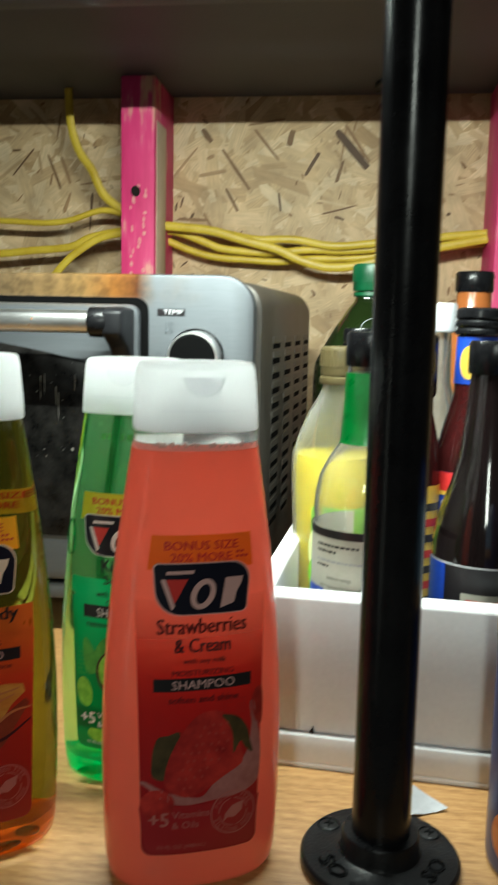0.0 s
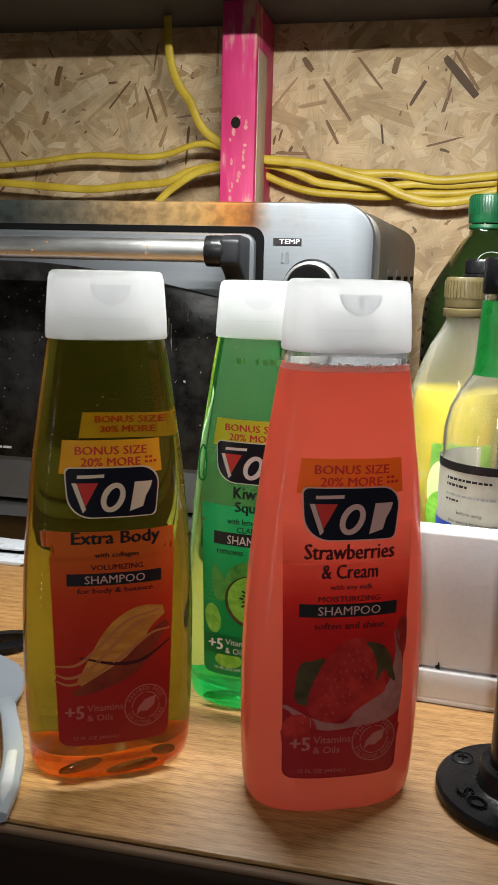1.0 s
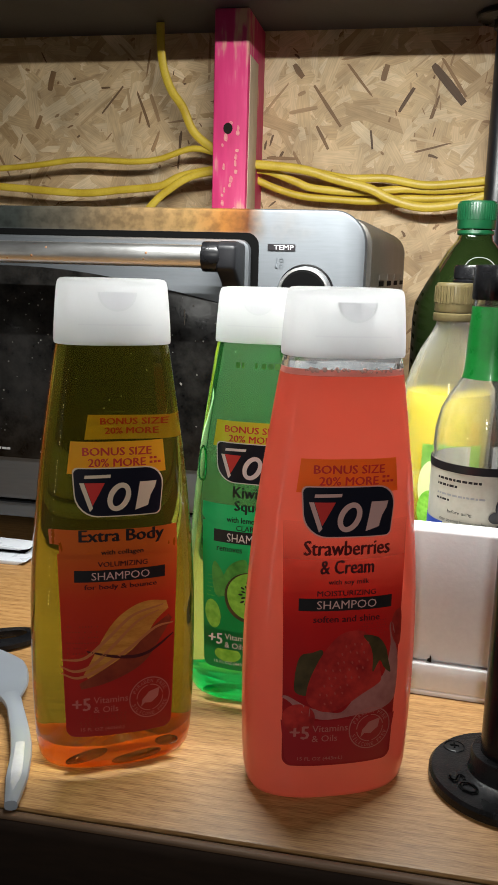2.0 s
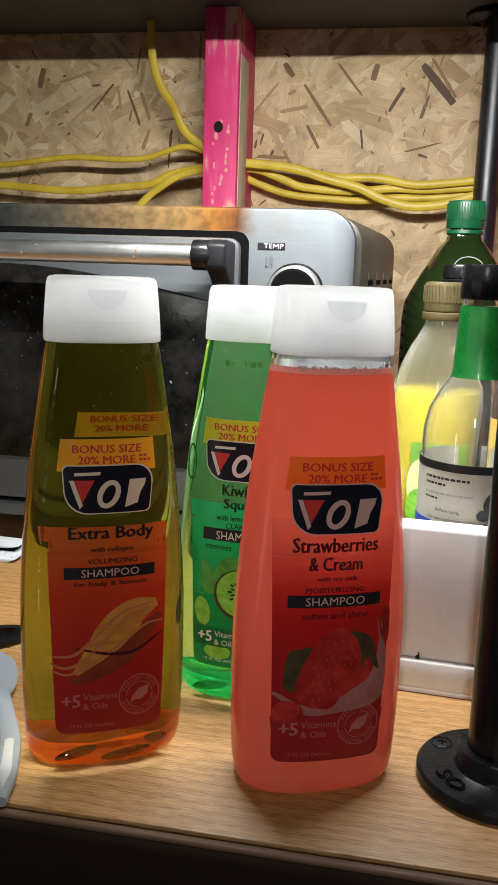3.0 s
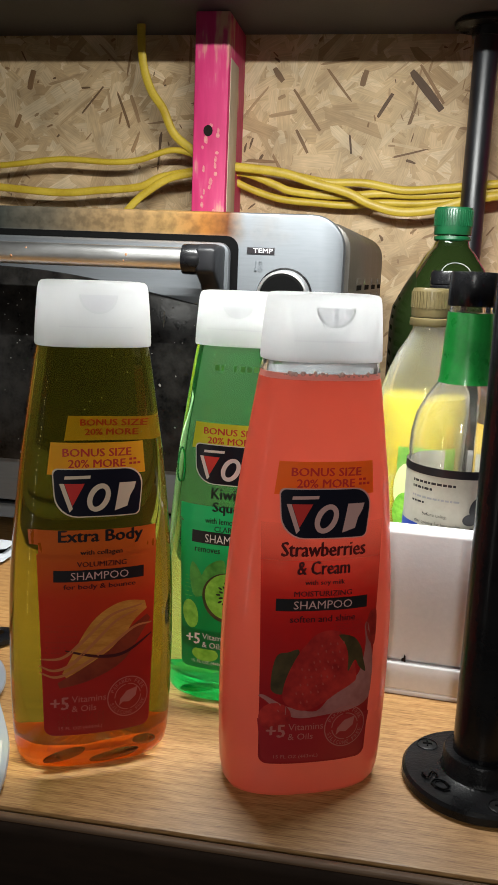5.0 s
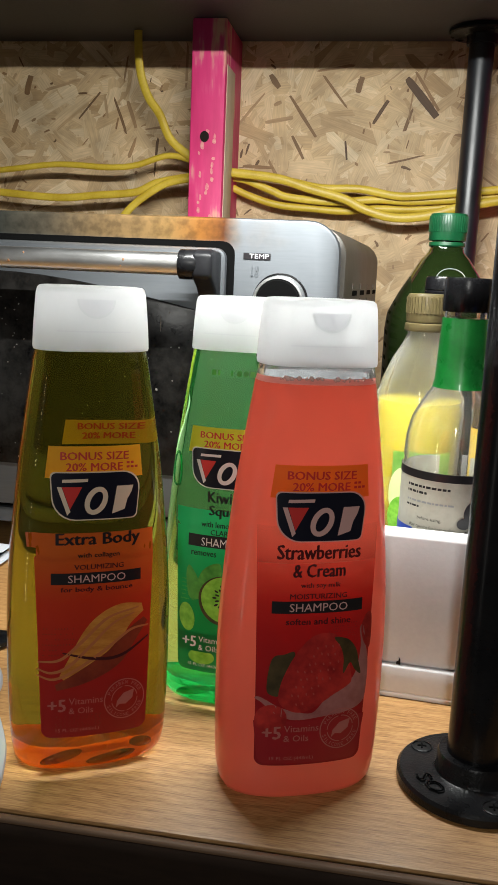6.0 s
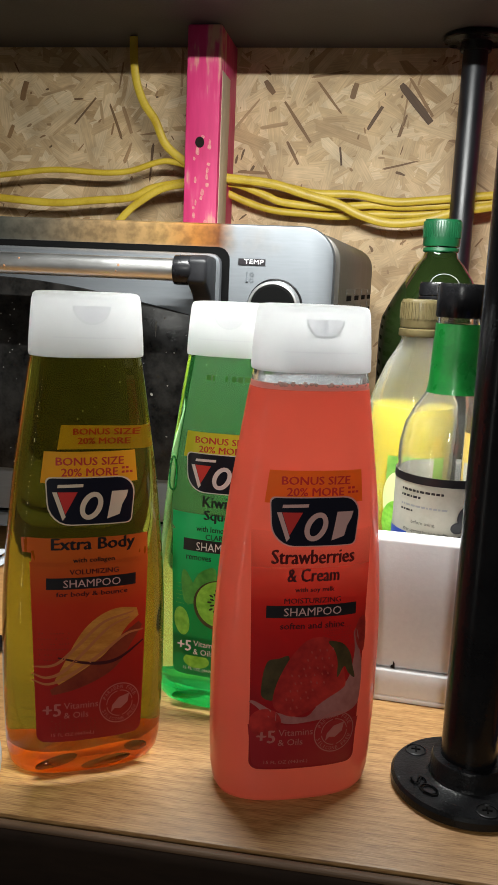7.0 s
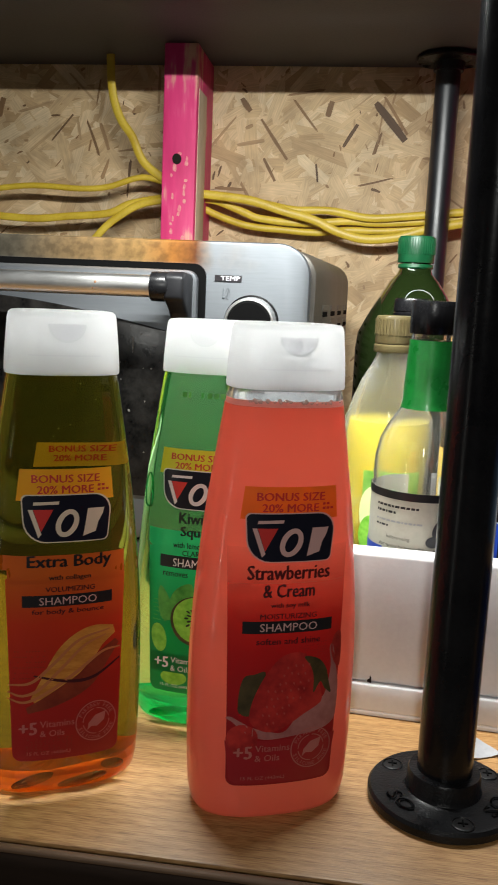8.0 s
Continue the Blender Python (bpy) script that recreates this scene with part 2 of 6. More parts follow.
BEAD = mottled("lit_brown_bead", (0.060, 0.030, 0.012), (0.11, 0.058, 0.025), 0.6, scale=20, stretch=(0.2, 1, 1))
CARCASS = mottled("black_brown_board", (0.010, 0.007, 0.006), (0.02, 0.014, 0.011), 0.8, scale=12, Specular_IOR_Level=0.12)
ROOM_WALL = mottled("room_paint", (0.22, 0.21, 0.19), (0.28, 0.265, 0.245), 0.8, scale=4)
ROOM_FLOOR = mottled("concrete", (0.22, 0.21, 0.2), (0.33, 0.32, 0.3), 0.8, scale=6)
PIPE = mottled("black_pipe", (0.004, 0.004, 0.005), (0.009, 0.009, 0.010), 0.22, scale=40, bump=0.03, Specular_IOR_Level=0.22)
# same pipe, paler and more reflective to put in the rear post's sheen
PIPE_SHEEN = mottled("sheen_black_pipe", (0.006, 0.007, 0.009), (0.010, 0.011, 0.014), 0.38, scale=40, bump=0.03, Specular_IOR_Level=0.85)
CAST = mottled("black_cast_iron", (0.004, 0.004, 0.0045), (0.011, 0.011, 0.012), 0.30, scale=60, bump=0.16, fine=900, Specular_IOR_Level=0.20)
SCREW = mottled("dull_screw", (0.005, 0.005, 0.005), (0.013, 0.012, 0.012), 0.55, metal=0.0, scale=300, Specular_IOR_Level=0.15)
YELLOW = mottled("yellow_cable_sheath", (0.46, 0.31, 0.018), (0.62, 0.45, 0.04), 0.42, scale=40, bump=0.06)
BLACK_PL = mottled("black_plastic", (0.0035, 0.0035, 0.004), (0.008, 0.008, 0.009), 0.26, scale=60, Specular_IOR_Level=0.25)
BRACKET_PL = mottled("satin_black_plastic", (0.005, 0.005, 0.006), (0.011, 0.011, 0.013), 0.45, scale=60, Specular_IOR_Level=0.3)
DARK_SIDE = mottled("dusty_dark_metal", (0.040, 0.036, 0.031), (0.105, 0.096, 0.084), 0.46, metal=0.45, scale=30, stretch=(1, 1, 0.35))
SLOT = plain("slot_black", (0.003, 0.003, 0.003), 0.9, Specular_IOR_Level=0.05)
CHROME = mottled("chrome_bar", (0.55, 0.54, 0.52), (0.85, 0.85, 0.85), 0.36, metal=1.0, scale=40, stretch=(0.3, 1, 1), bump=0.0)
OVEN_GLASS = mottled("greasy_dark_glass", (0.002, 0.002, 0.002), (0.014, 0.013, 0.012), 0.20, scale=90, bump=0.02, fine=500, rough_var=0.14, Specular_IOR_Level=0.12)
GREY_INK = plain("grey_ink", (0.3, 0.3, 0.31), 0.5)
SPLATTER = mottled("dried_grease", (0.05, 0.047, 0.042), (0.16, 0.15, 0.135), 0.6, scale=200)
RUST = mottled("brown_grease", (0.16, 0.07, 0.03), (0.42, 0.22, 0.10), 0.6, scale=400, bump=0.0)
DARK_MARK = plain("dark_mark_ink", (0.07, 0.08, 0.09), 0.5)
SILVER_INK = plain("silver_ink", (0.62, 0.63, 0.65), 0.4)
CARD = mottled("white_card", (0.63, 0.62, 0.625), (0.73, 0.72, 0.72), 0.6, scale=14, bump=0.04)
PAPER = mottled("white_paper", (0.34, 0.34, 0.36), (0.46, 0.46, 0.47), 0.45, scale=50, bump=0.1)
WHITE_PL = mottled("white_plastic", (0.52, 0.54, 0.58), (0.62, 0.64, 0.67), 0.3, scale=50, bump=0.02)
CAP_PL = glowing("frosted_white_cap", (0.79, 0.80, 0.82), (0.925, 0.93, 0.935), 0.62, 0.30, 0.3)
put(CAP_PL.node_tree.nodes["Principled BSDF"], Transmission_Weight=0.45, IOR=1.12)
NOTCH_PL = glowing("thin_frosted_plastic", (0.80, 0.80, 0.82), (0.86, 0.86, 0.88), 0.86, 0.3, 0.2)
NOTCH_RIM = glowing("frosted_rim_plastic", (0.86, 0.87, 0.88), (0.90, 0.91, 0.92), 0.45, 0.25, 0.5)
THIN_GLASS = plain("thin_clear_glass", (0.90, 0.90, 0.87), 0.10, IOR=1.08, Transmission_Weight=0.9, Coat_Weight=0.8, Coat_IOR=1.5, Coat_Roughness=0.04)
AMBER_GEL = cloudy("amber_gel", (0.32, 0.325, 0.033), (0.30, 0.27, 0.06), 0.08)
GREEN_GEL = cloudy("green_gel", (0.60, 0.98, 0.46), (0.12, 0.80, 0.22), 0.12)
PINK_GEL = glowing("pink_cream_gel", (1.0, 0.205, 0.145), (1.0, 0.415, 0.315), 0.55, 0.22, 1.0)
put(PINK_GEL.node_tree.nodes["Principled BSDF"], Subsurface_Weight=0.6, Subsurface_Radius=(1.0, 0.35, 0.28), Subsurface_Scale=0.014)
FOAM = glowing("pink_foam", (1.0, 0.52, 0.45), (1.0, 0.72, 0.66), 0.6, 0.25, 0.6)
AMBER_GLOW = cloudy("amber_base_glow", (0.95, 0.30, 0.012), (1.0, 0.26, 0.004), 0.48, 1.55)
GREEN_GLOW = cloudy("green_base_glow", (0.20, 0.92, 0.42), (0.06, 0.62, 0.24), 0.36, 1.6)
BUBBLE = plain("trapped_air", (0.95, 0.97, 0.95), 0.05, IOR=0.75, Transmission_Weight=0.6)
GRIP_LENS_GREEN = clear("dark_green_grip_and_lens", (0.04, 0.42, 0.18), 1.5)
AMBER_LENS = clear("olive_lens", (0.30, 0.26, 0.02), 1.5)
FOAM_BEAD = plain("foam_bubble_film", (1.0, 0.70, 0.64), 0.12, Coat_Weight=1.0, Transmission_Weight=0.3, IOR=1.1)
CREAM_INK = plain("cream_white_ink", (0.72, 0.58, 0.43), 0.4)
NAVY = plain("navy_ink", (0.007, 0.007, 0.016), 0.3)
WHITE_INK = plain("white_ink", (0.72, 0.70, 0.68), 0.4)
PALE_INK = plain("pale_pink_ink", (0.62, 0.36, 0.33), 0.4)
DIM_INK = plain("dim_pink_ink", (0.42, 0.12, 0.105), 0.4)
SEED_INK = plain("seed_ink", (0.42, 0.06, 0.05), 0.4)
RED_INK = plain("red_ink", (0.58, 0.035, 0.03), 0.35)
BLACK_INK = plain("black_ink", (0.012, 0.010, 0.012), 0.35)
MAROON = plain("maroon_ink", (0.055, 0.006, 0.010), 0.35)


# ---- mesh helpers ----
def mesh_object(name, bm, material, parent=None, label="", sharp=35):
    me = bpy.data.meshes.new(name)
    bm.normal_update()
    bm.to_mesh(me)
    bm.free()
    me.shade_smooth()
    me.set_sharp_from_angle(angle=radians(sharp))
    me.materials.append(material)
    ob = new(name, me)
    ob.parent = parent
    if label:
        ob["label"] = label
    return ob


def part(name, bm, material, parent, label="", sharp=35):
    return mesh_object(name, bm, material, parent, label, sharp)


def thing(name, m, label, category, group="", kind=""):
    ob = new(name)
    ob.empty_display_size = 0.02
    ob.matrix_world = m
    return tagged(ob, label, category, group, kind)


def block(x0, x1, y0, y1, z0, z1, bevel=0.0, seg=2):
    bm = bmesh.new()
    bmesh.ops.create_cube(bm, size=1)
    for v in bm.verts:
        v.co = Vector((x0 + (v.co.x + 0.5) * (x1 - x0), y0 + (v.co.y + 0.5) * (y1 - y0), z0 + (v.co.z + 0.5) * (z1 - z0)))
    if bevel:
        bmesh.ops.bevel(bm, geom=bm.edges[:], offset=bevel, segments=seg, profile=0.5, affect="EDGES")
    return bm


def rings_mesh(rings, closed_ends=True):
    """Joins rings of equal count into a skin."""
    bm = bmesh.new()
    rows = [[bm.verts.new(p) for p in ring] for ring in rings]
    k = len(rows[0])
    for a, b in zip(rows, rows[1:]):
        for i in range(k):
            bm.faces.new((a[i], a[(i + 1) % k], b[(i + 1) % k], b[i]))
    if closed_ends:
        bm.faces.new(rows[0][::-1])
        bm.faces.new(rows[-1])
    bmesh.ops.recalc_face_normals(bm, faces=bm.faces[:])
    return bm


def lathe(profile, seg=40, cx=0.0, cy=0.0, closed_ends=True):
    return rings_mesh([[(cx + r * math.cos(2 * math.pi * i / seg), cy + r * math.sin(2 * math.pi * i / seg), z) for i in range(seg)] for r, z in profile], closed_ends)


def super_ring(a, b, z, n=2.5, seg=64):
    out = []
    for i in range(seg):
        t = 2 * math.pi * i / seg
        c, s = math.cos(t), math.sin(t)
        out.append((a * math.copysign(abs(c) ** (2 / n), c), b * math.copysign(abs(s) ** (2 / n), s), z))
    return out


def loft(rows, n=2.5, seg=128, closed_ends=True):
    return rings_mesh([super_ring(a, b, z, n, seg) for z, a, b in rows], closed_ends)


def prism(poly, y0, y1, bevel=0.0):
    """A polygon in x and z, pushed from y0 to y1."""
    bm = bmesh.new()
    f = bm.faces.new([bm.verts.new((x, y0, z)) for x, z in poly])
    ext = bmesh.ops.extrude_face_region(bm, geom=[f])
    bmesh.ops.translate(bm, vec=(0, y1 - y0, 0), verts=[v for v in ext["geom"] if isinstance(v, bmesh.types.BMVert)])
    bmesh.ops.recalc_face_normals(bm, faces=bm.faces[:])
    if bevel:
        edges = [e for e in bm.edges if abs(e.verts[0].co.y - e.verts[1].co.y) < 1e-6]
        bmesh.ops.bevel(bm, geom=edges, offset=bevel, segments=2, profile=0.5, affect="EDGES")
    return bm


def round_rect(x0, x1, z0, z1, r, seg=6):
    out = []
    for cx, cz, a0 in ((x1 - r, z1 - r, 0), (x0 + r, z1 - r, 90), (x0 + r, z0 + r, 180), (x1 - r, z0 + r, 270)):
        for i in range(seg + 1):
            a = radians(a0 + 90 * i / seg)
            out.append((cx + r * math.cos(a), cz + r * math.sin(a)))
    return out


def spline(points, steps=8):
    """Catmull-Rom through the points."""
    p = [Vector(q) for q in points]
    p = [2 * p[0] - p[1], *p, 2 * p[-1] - p[-2]]
    out = []
    for i in range(1, len(p) - 2):
        for s in range(steps):
            t = s / steps
            a, b, c, d = p[i - 1], p[i], p[i + 1], p[i + 2]
            out.append(0.5 * (2 * b + (c - a) * t + (2 * a - 5 * b + 4 * c - d) * t * t + (3 * b - a - 3 * c + d) * t ** 3))
    out.append(p[-2])
    return out


def sweep(points, ry, rz, seg=12, steps=8):
    """An oval tube along a smooth line; ry is its half thickness across the wall's normal."""
    line = spline(points, steps)
    rings = []
    for i, q in enumerate(line):
        d = (line[min(i + 1, len(line) - 1)] - line[max(i - 1, 0)]).normalized()
        side = Vector((0, 1, 0))
        side = (side - d * side.dot(d)).normalized()
        up = d.cross(side)
        rings.append([tuple(q + side * (ry * math.cos(2 * math.pi * k / seg)) + up * (rz * math.sin(2 * math.pi * k / seg))) for k in range(seg)])
    return rings_mesh(rings)


def merge(*bms):
    out = bmesh.new()
    for bm in bms:
        me = bpy.data.meshes.new("tmp")
        bm.to_mesh(me)
        out.from_mesh(me)
        bpy.data.meshes.remove(me)
        bm.free()
    return out


# ---- flat prints that follow a curved surface ----
def flat_poly(*polys):
    bm = bmesh.new()
    for poly in polys:
        bm.faces.new([bm.verts.new((x, z, 0)) for x, z in poly])
    return bm


def smooth(poly, steps=5):
    """A closed outline rounded through its points."""
    p = [Vector((x, z)) for x, z in poly]
    k, out = len(p), []
    for i in range(k):
        a, b, c, d = p[i - 1], p[i], p[(i + 1) % k], p[(i + 2) % k]
        for q in range(steps):
            t = q / steps
            v = 0.5 * (2 * b + (c - a) * t + (2 * a - 5 * b + 4 * c - d) * t * t + (3 * b - a - 3 * c + d) * t ** 3)
            out.append((v.x, v.y))
    return out


def flat_ring(cx, cz, rx, rz, width, seg=40, shear=0.0, gap=()):
    bm = bmesh.new()
    for i in range(seg):
        if i in gap:
            continue
        pts = []
        for r, k in ((0, i), (0, i + 1), (width, i + 1), (width, i)):
            a = 2 * math.pi * k / seg
            z = (rz - r) * math.sin(a)
            pts.append((cx + (rx - r) * math.cos(a) + shear * z, cz + z))
        bm.faces.new([bm.verts.new((x, z, 0)) for x, z in pts])
    return bm


def ellipse(cx, cz, rx, rz, turn=0.0, seg=24):
    c, s = math.cos(radians(turn)), math.sin(radians(turn))
    return [(cx + rx * math.cos(t) * c - rz * math.sin(t) * s, cz + rx * math.cos(t) * s + rz * math.sin(t) * c) for t in (2 * math.pi * i / seg for i in range(seg))]


def words(text, u0, u1, v0, v1, bold=0.045):
    """Lettering stretched to fill the given box."""
    cu = bpy.data.curves.new("words", "FONT")
    cu.body, cu.resolution_u = text, 2
    ob = new("words", cu)
    me = bpy.data.meshes.new_from_object(ob.evaluated_get(bpy.context.evaluated_depsgraph_get()))
    bpy.data.objects.remove(ob)
    bpy.data.curves.remove(cu)
    bm = bmesh.new()
    bm.from_mesh(me)
    bpy.data.meshes.remove(me)
    xs, ys = [v.co.x for v in bm.verts], [v.co.y for v in bm.verts]
    for v in bm.verts:
        v.co = Vector((u0 + (v.co.x - min(xs)) / (max(xs) - min(xs)) * (u1 - u0), v0 + (v.co.y - min(ys)) / (max(ys) - min(ys)) * (v1 - v0), 0))
    if not bold:
        return bm
    both = merge(bm, bm.copy())
    both.verts.ensure_lookup_table()
    half = len(both.verts) // 2
    for i, v in enumerate(both.verts):
        v.co.x += (-1 if i < half else 1) * bold * (v1 - v0)
        v.co.y += (-1 if i < half else 1) * 0.4 * bold * (v1 - v0)
    return both


def arc_words(text, cx, cz, r, size, a0, a1):
    """Lettering along an arc from a0 to a1 degrees; inside-up when a1 is greater."""
    made = []
    n = len(text)
    for i, ch in enumerate(text):
        if ch == " ":
            continue
        a = radians(a0 + (a1 - a0) * (i + 0.5) / n)
        bm = words(ch, -size * 0.34, size * 0.34, -size / 2, size / 2, 0) if ch != "I" else words(ch, -size * 0.1, size * 0.1, -size / 2, size / 2, 0)
        turn = a - math.pi / 2 if a1 < a0 else a + math.pi / 2
        for v in bm.verts:
            x, z = v.co.x, v.co.y
            v.co = Vector((cx + r * math.cos(a) + x * math.cos(turn) - z * math.sin(turn), cz + r * math.sin(a) + x * math.sin(turn) + z * math.cos(turn), 0))
        made.append(bm)
    return merge(*made)


def decal(name, bm, surf, eps, material, parent, label="", cut=0.003):
    """Lays a flat print (u, v) on a surface, cut into strips so that it follows the curve."""
    if cut:
        us, vs = [v.co.x for v in bm.verts], [v.co.y for v in bm.verts]
        for lo, hi, axis in ((min(us), max(us), 0), (min(vs), max(vs), 1)):
            step = cut if axis == 0 else cut * 3
            k = math.floor(lo / step) + 1
            while k * step < hi:
                co = Vector((k * step, 0, 0)) if axis == 0 else Vector((0, k * step, 0))
                no = Vector((1, 0, 0)) if axis == 0 else Vector((0, 1, 0))
                bmesh.ops.bisect_plane(bm, geom=bm.verts[:] + bm.edges[:] + bm.faces[:], plane_co=co, plane_no=no, dist=1e-6)
                k += 1
    for v in bm.verts:
        v.co = Vector(surf(v.co.x, v.co.y, eps))
    for f in bm.faces:
        f.normal_update()
        if f.normal.y > 0:
            f.normal_flip()
    return part(name, bm, material, parent, label)


# ---- the place ----
COUNTER_Y, WALL_Y, SHELF_Z = 0.326, 1.096, 0.508
wall = mesh_object("wall_back", block(-2.2, 2.2, WALL_Y, WALL_Y + 0.018, -0.9, 1.5), OSB_BASE)
tagged(wall, "bare oriented strand board wall with pressed wood strands", "wall", kind="structure")
for nm, dims, mt, lab in (
    ("wall_front", (-2.2, 2.2, -2.5, -2.4, -0.9, 1.5), ROOM_WALL, "plain painted wall behind the bench"),
    ("wall_west", (-2.3, -2.2, -2.4, WALL_Y, -0.9, 1.5), ROOM_WALL, "plain painted side wall of the room"),
    ("wall_east", (2.2, 2.3, -2.4, WALL_Y, -0.9, 1.5), ROOM_WALL, "plain painted side wall of the room"),
    ("floor", (-2.3, 2.3, -2.5, WALL_Y + 0.018, -1.0, -0.9), ROOM_FLOOR, "grey concrete floor of the room"),
    ("ceiling", (-2.3, 2.3, -2.5, WALL_Y + 0.018, 1.5, 1.6), ROOM_WALL, "plain painted ceiling of the room")):
    tagged(mesh_object(nm, block(*dims), mt), lab, nm.split("_")[0], kind="structure")


BOLD_STRANDS = (
    (-0.110, 0.447, -0.076, 0.400, 0.0043), (0.028, 0.468, 0.066, 0.425, 0.0110), (0.038, 0.475, 0.068, 0.432, 0.0043), (-0.135, 0.471, -0.124, 0.456, 0.0080), (-0.129, 0.436, -0.120, 0.440, 0.0049), (-0.029, 0.451, -0.024, 0.469, 0.0080),
    (-0.008, 0.416, 0.008, 0.443, 0.0050), (-0.105, 0.401, -0.090, 0.374, 0.0045), (-0.139, 0.416, -0.105, 0.422, 0.0055), (-0.040, 0.396, -0.037, 0.374, 0.0031), (-0.165, 0.364, -0.126, 0.363, 0.0043), (-0.378, 0.417, -0.350, 0.449, 0.0029),
    (-0.344, 0.444, -0.340, 0.418, 0.0041), (-0.314, 0.439, -0.303, 0.407, 0.0055), (-0.467, 0.399, -0.460, 0.415, 0.0068), (-0.329, 0.405, -0.326, 0.419, 0.0029), (-0.448, 0.445, -0.442, 0.468, 0.0090))


def strands():
    """Overlapping wood strands pressed into the board."""
    rng = random.Random(7)
    verts, faces, tones, coords = [], [], [], []
    total = 6850
    for k in range(total):
        x, z = rng.uniform(-0.62, 0.42), rng.uniform(0.03, 0.53)
        sliver = k > 6180
        long_one = sliver and rng.random() < 0.14
        ln = rng.uniform(0.028, 0.055) if long_one else rng.uniform(0.003, 0.015) if sliver else rng.choice((0.03, 0.045, 0.06, 0.08)) * rng.uniform(0.7, 1.25)
        w = rng.uniform(0.0020, 0.0042) if long_one else rng.uniform(0.0010, 0.0036) if sliver else rng.uniform(0.007, 0.020)
        a = rng.gauss(0.35, 0.95)
        y = WALL_Y - 0.0003 - 0.0016 * k / total
        c, s = math.cos(a), math.sin(a)
        j = [rng.uniform(-0.12, 0.12) for _ in range(8)]
        if sliver:
            shape = [(-0.5, 3 * j[4]), (-0.42, -0.4 + 2 * j[0]), (0.05 + j[5], -0.5 + j[6]), (0.44, -0.35 + 2 * j[1]), (0.5, 0.1), (0.35, 0.45 + 2 * j[2]), (0.0, 0.5 + j[7]), (-0.40, 0.35 + 2 * j[3])]
        else:
            shape = [(-0.5 + j[0], -0.25), (-0.40 + j[1], -0.5), (0.0, -0.5 + 0.9 * abs(j[2])), (0.42 + j[3], -0.45), (0.5 + j[4], 0.1), (0.36 + j[5], 0.5), (0.0, 0.5 - 0.9 * abs(j[6])), (-0.45 + j[7], 0.4)]
        base = len(verts)
        tip = rng.uniform(-0.0003, 0.0003)
        for p, q in shape:
            verts.append((x + p * ln * c - q * w * s, y + p * tip, z + p * ln * s + q * w * c))
            coords.extend((p * ln + k * 0.37, q * w + k * 0.11))
        faces.append([base + i for i in range(8)])
        tones.append(1 if sliver and rng.random() < 0.75 else 0)
    # the long dark strands that stand out on the board
    for k, (xa, za, xb, zb, w) in enumerate(BOLD_STRANDS):
        d = Vector((xb - xa, zb - za))
        d.normalize()
        q = Vector((-d.y, d.x)) * (w / 2)
        base = len(verts)
        shape = [(xa, za, 0.55), (xa + 0.1 * (xb - xa), za + 0.1 * (zb - za), 0.8), (0.5 * (xa + xb), 0.5 * (za + zb), 0.95), (xb, zb, 0.75)]
        ring = [(x + q.x * f, z + q.y * f * rng.uniform(0.8, 1.1)) for x, z, f in shape] + [(x - q.x * f * rng.uniform(0.7, 1.2), z - q.y * f) for x, z, f in shape[::-1]]
        for x, z in ring:
            verts.append((x, WALL_Y - 0.0021 - 0.00001 * k, z))
            coords.extend((x * d.x + z * d.y + k * 0.4, -x * d.y + z * d.x))
        faces.append([base + i for i in range(8)])
        tones.append(1)
    me = bpy.data.meshes.new("wood_strands")
    me.from_pydata(verts, [], faces)
    me.uv_layers.new(name="grain").data.foreach_set("uv", coords)
    me.materials.append(STRAND)
    me.materials.append(SLIVER)
    me.polygons.foreach_set("material_index", tones)
    ob = new("wood_strands", me)
    ob.parent = wall
    tagged(ob, "tan and brown pressed wood strands", kind="stuff")


strands()


def stud(x, label):
    t = thing("wall_stud", pose(x, 0, 0), label, "stud", "studs on the wall")
    bm = block(-0.0195, 0.0195, 0.997, WALL_Y, -0.9, SHELF_Z, 0.002)
    part("timber", bm, PINK_PAINT, t)
    return t


main_stud = stud(-0.1905, "pink painted timber stud with worn streaks on the board wall")
part("knot", prism(ellipse(-0.002, 0.383, 0.0052, 0.006, 0, 14), 0.9955, 0.999), CARCASS, main_stud, "dark round knot hole")
STAMP = mottled("stamp_ink", (0.62, 0.12, 0.19), (0.70, 0.32, 0.28), 0.6, scale=300)
rng = random.Random(31)
for i in range(18):
    mx, mz = rng.choice((-0.006, 0.001, 0.0085)) + rng.uniform(-0.0018, 0.0018), 0.285 + 0.0062 * i + rng.uniform(-0.002, 0.002)
    w, h = rng.uniform(0.0008, 0.0022), rng.uniform(0.0015, 0.0042)
    blot = smooth([(mx - w, mz - h * 0.6), (mx + w * rng.uniform(0.3, 1), mz - h), (mx + w, mz + h * rng.uniform(0.2, 0.8)), (mx - w * rng.uniform(0.2, 1), mz + h)], 3)
    part("worn_patch", prism(blot, 0.9964, 0.998), STAMP, main_stud, "pale worn patch in the paint")
part("bare_side", block(0.0188, 0.0202, 1.006, 1.052, 0.240, 0.462, 0.0006), mottled("bare_timber", (0.36, 0.26, 0.17), (0.62, 0.50, 0.36), 0.65, scale=30, stretch=(1, 1, 0.15)), main_stud, "bare unpainted timber side")
stud(0.2250, "dark pink timber stud on the board wall")

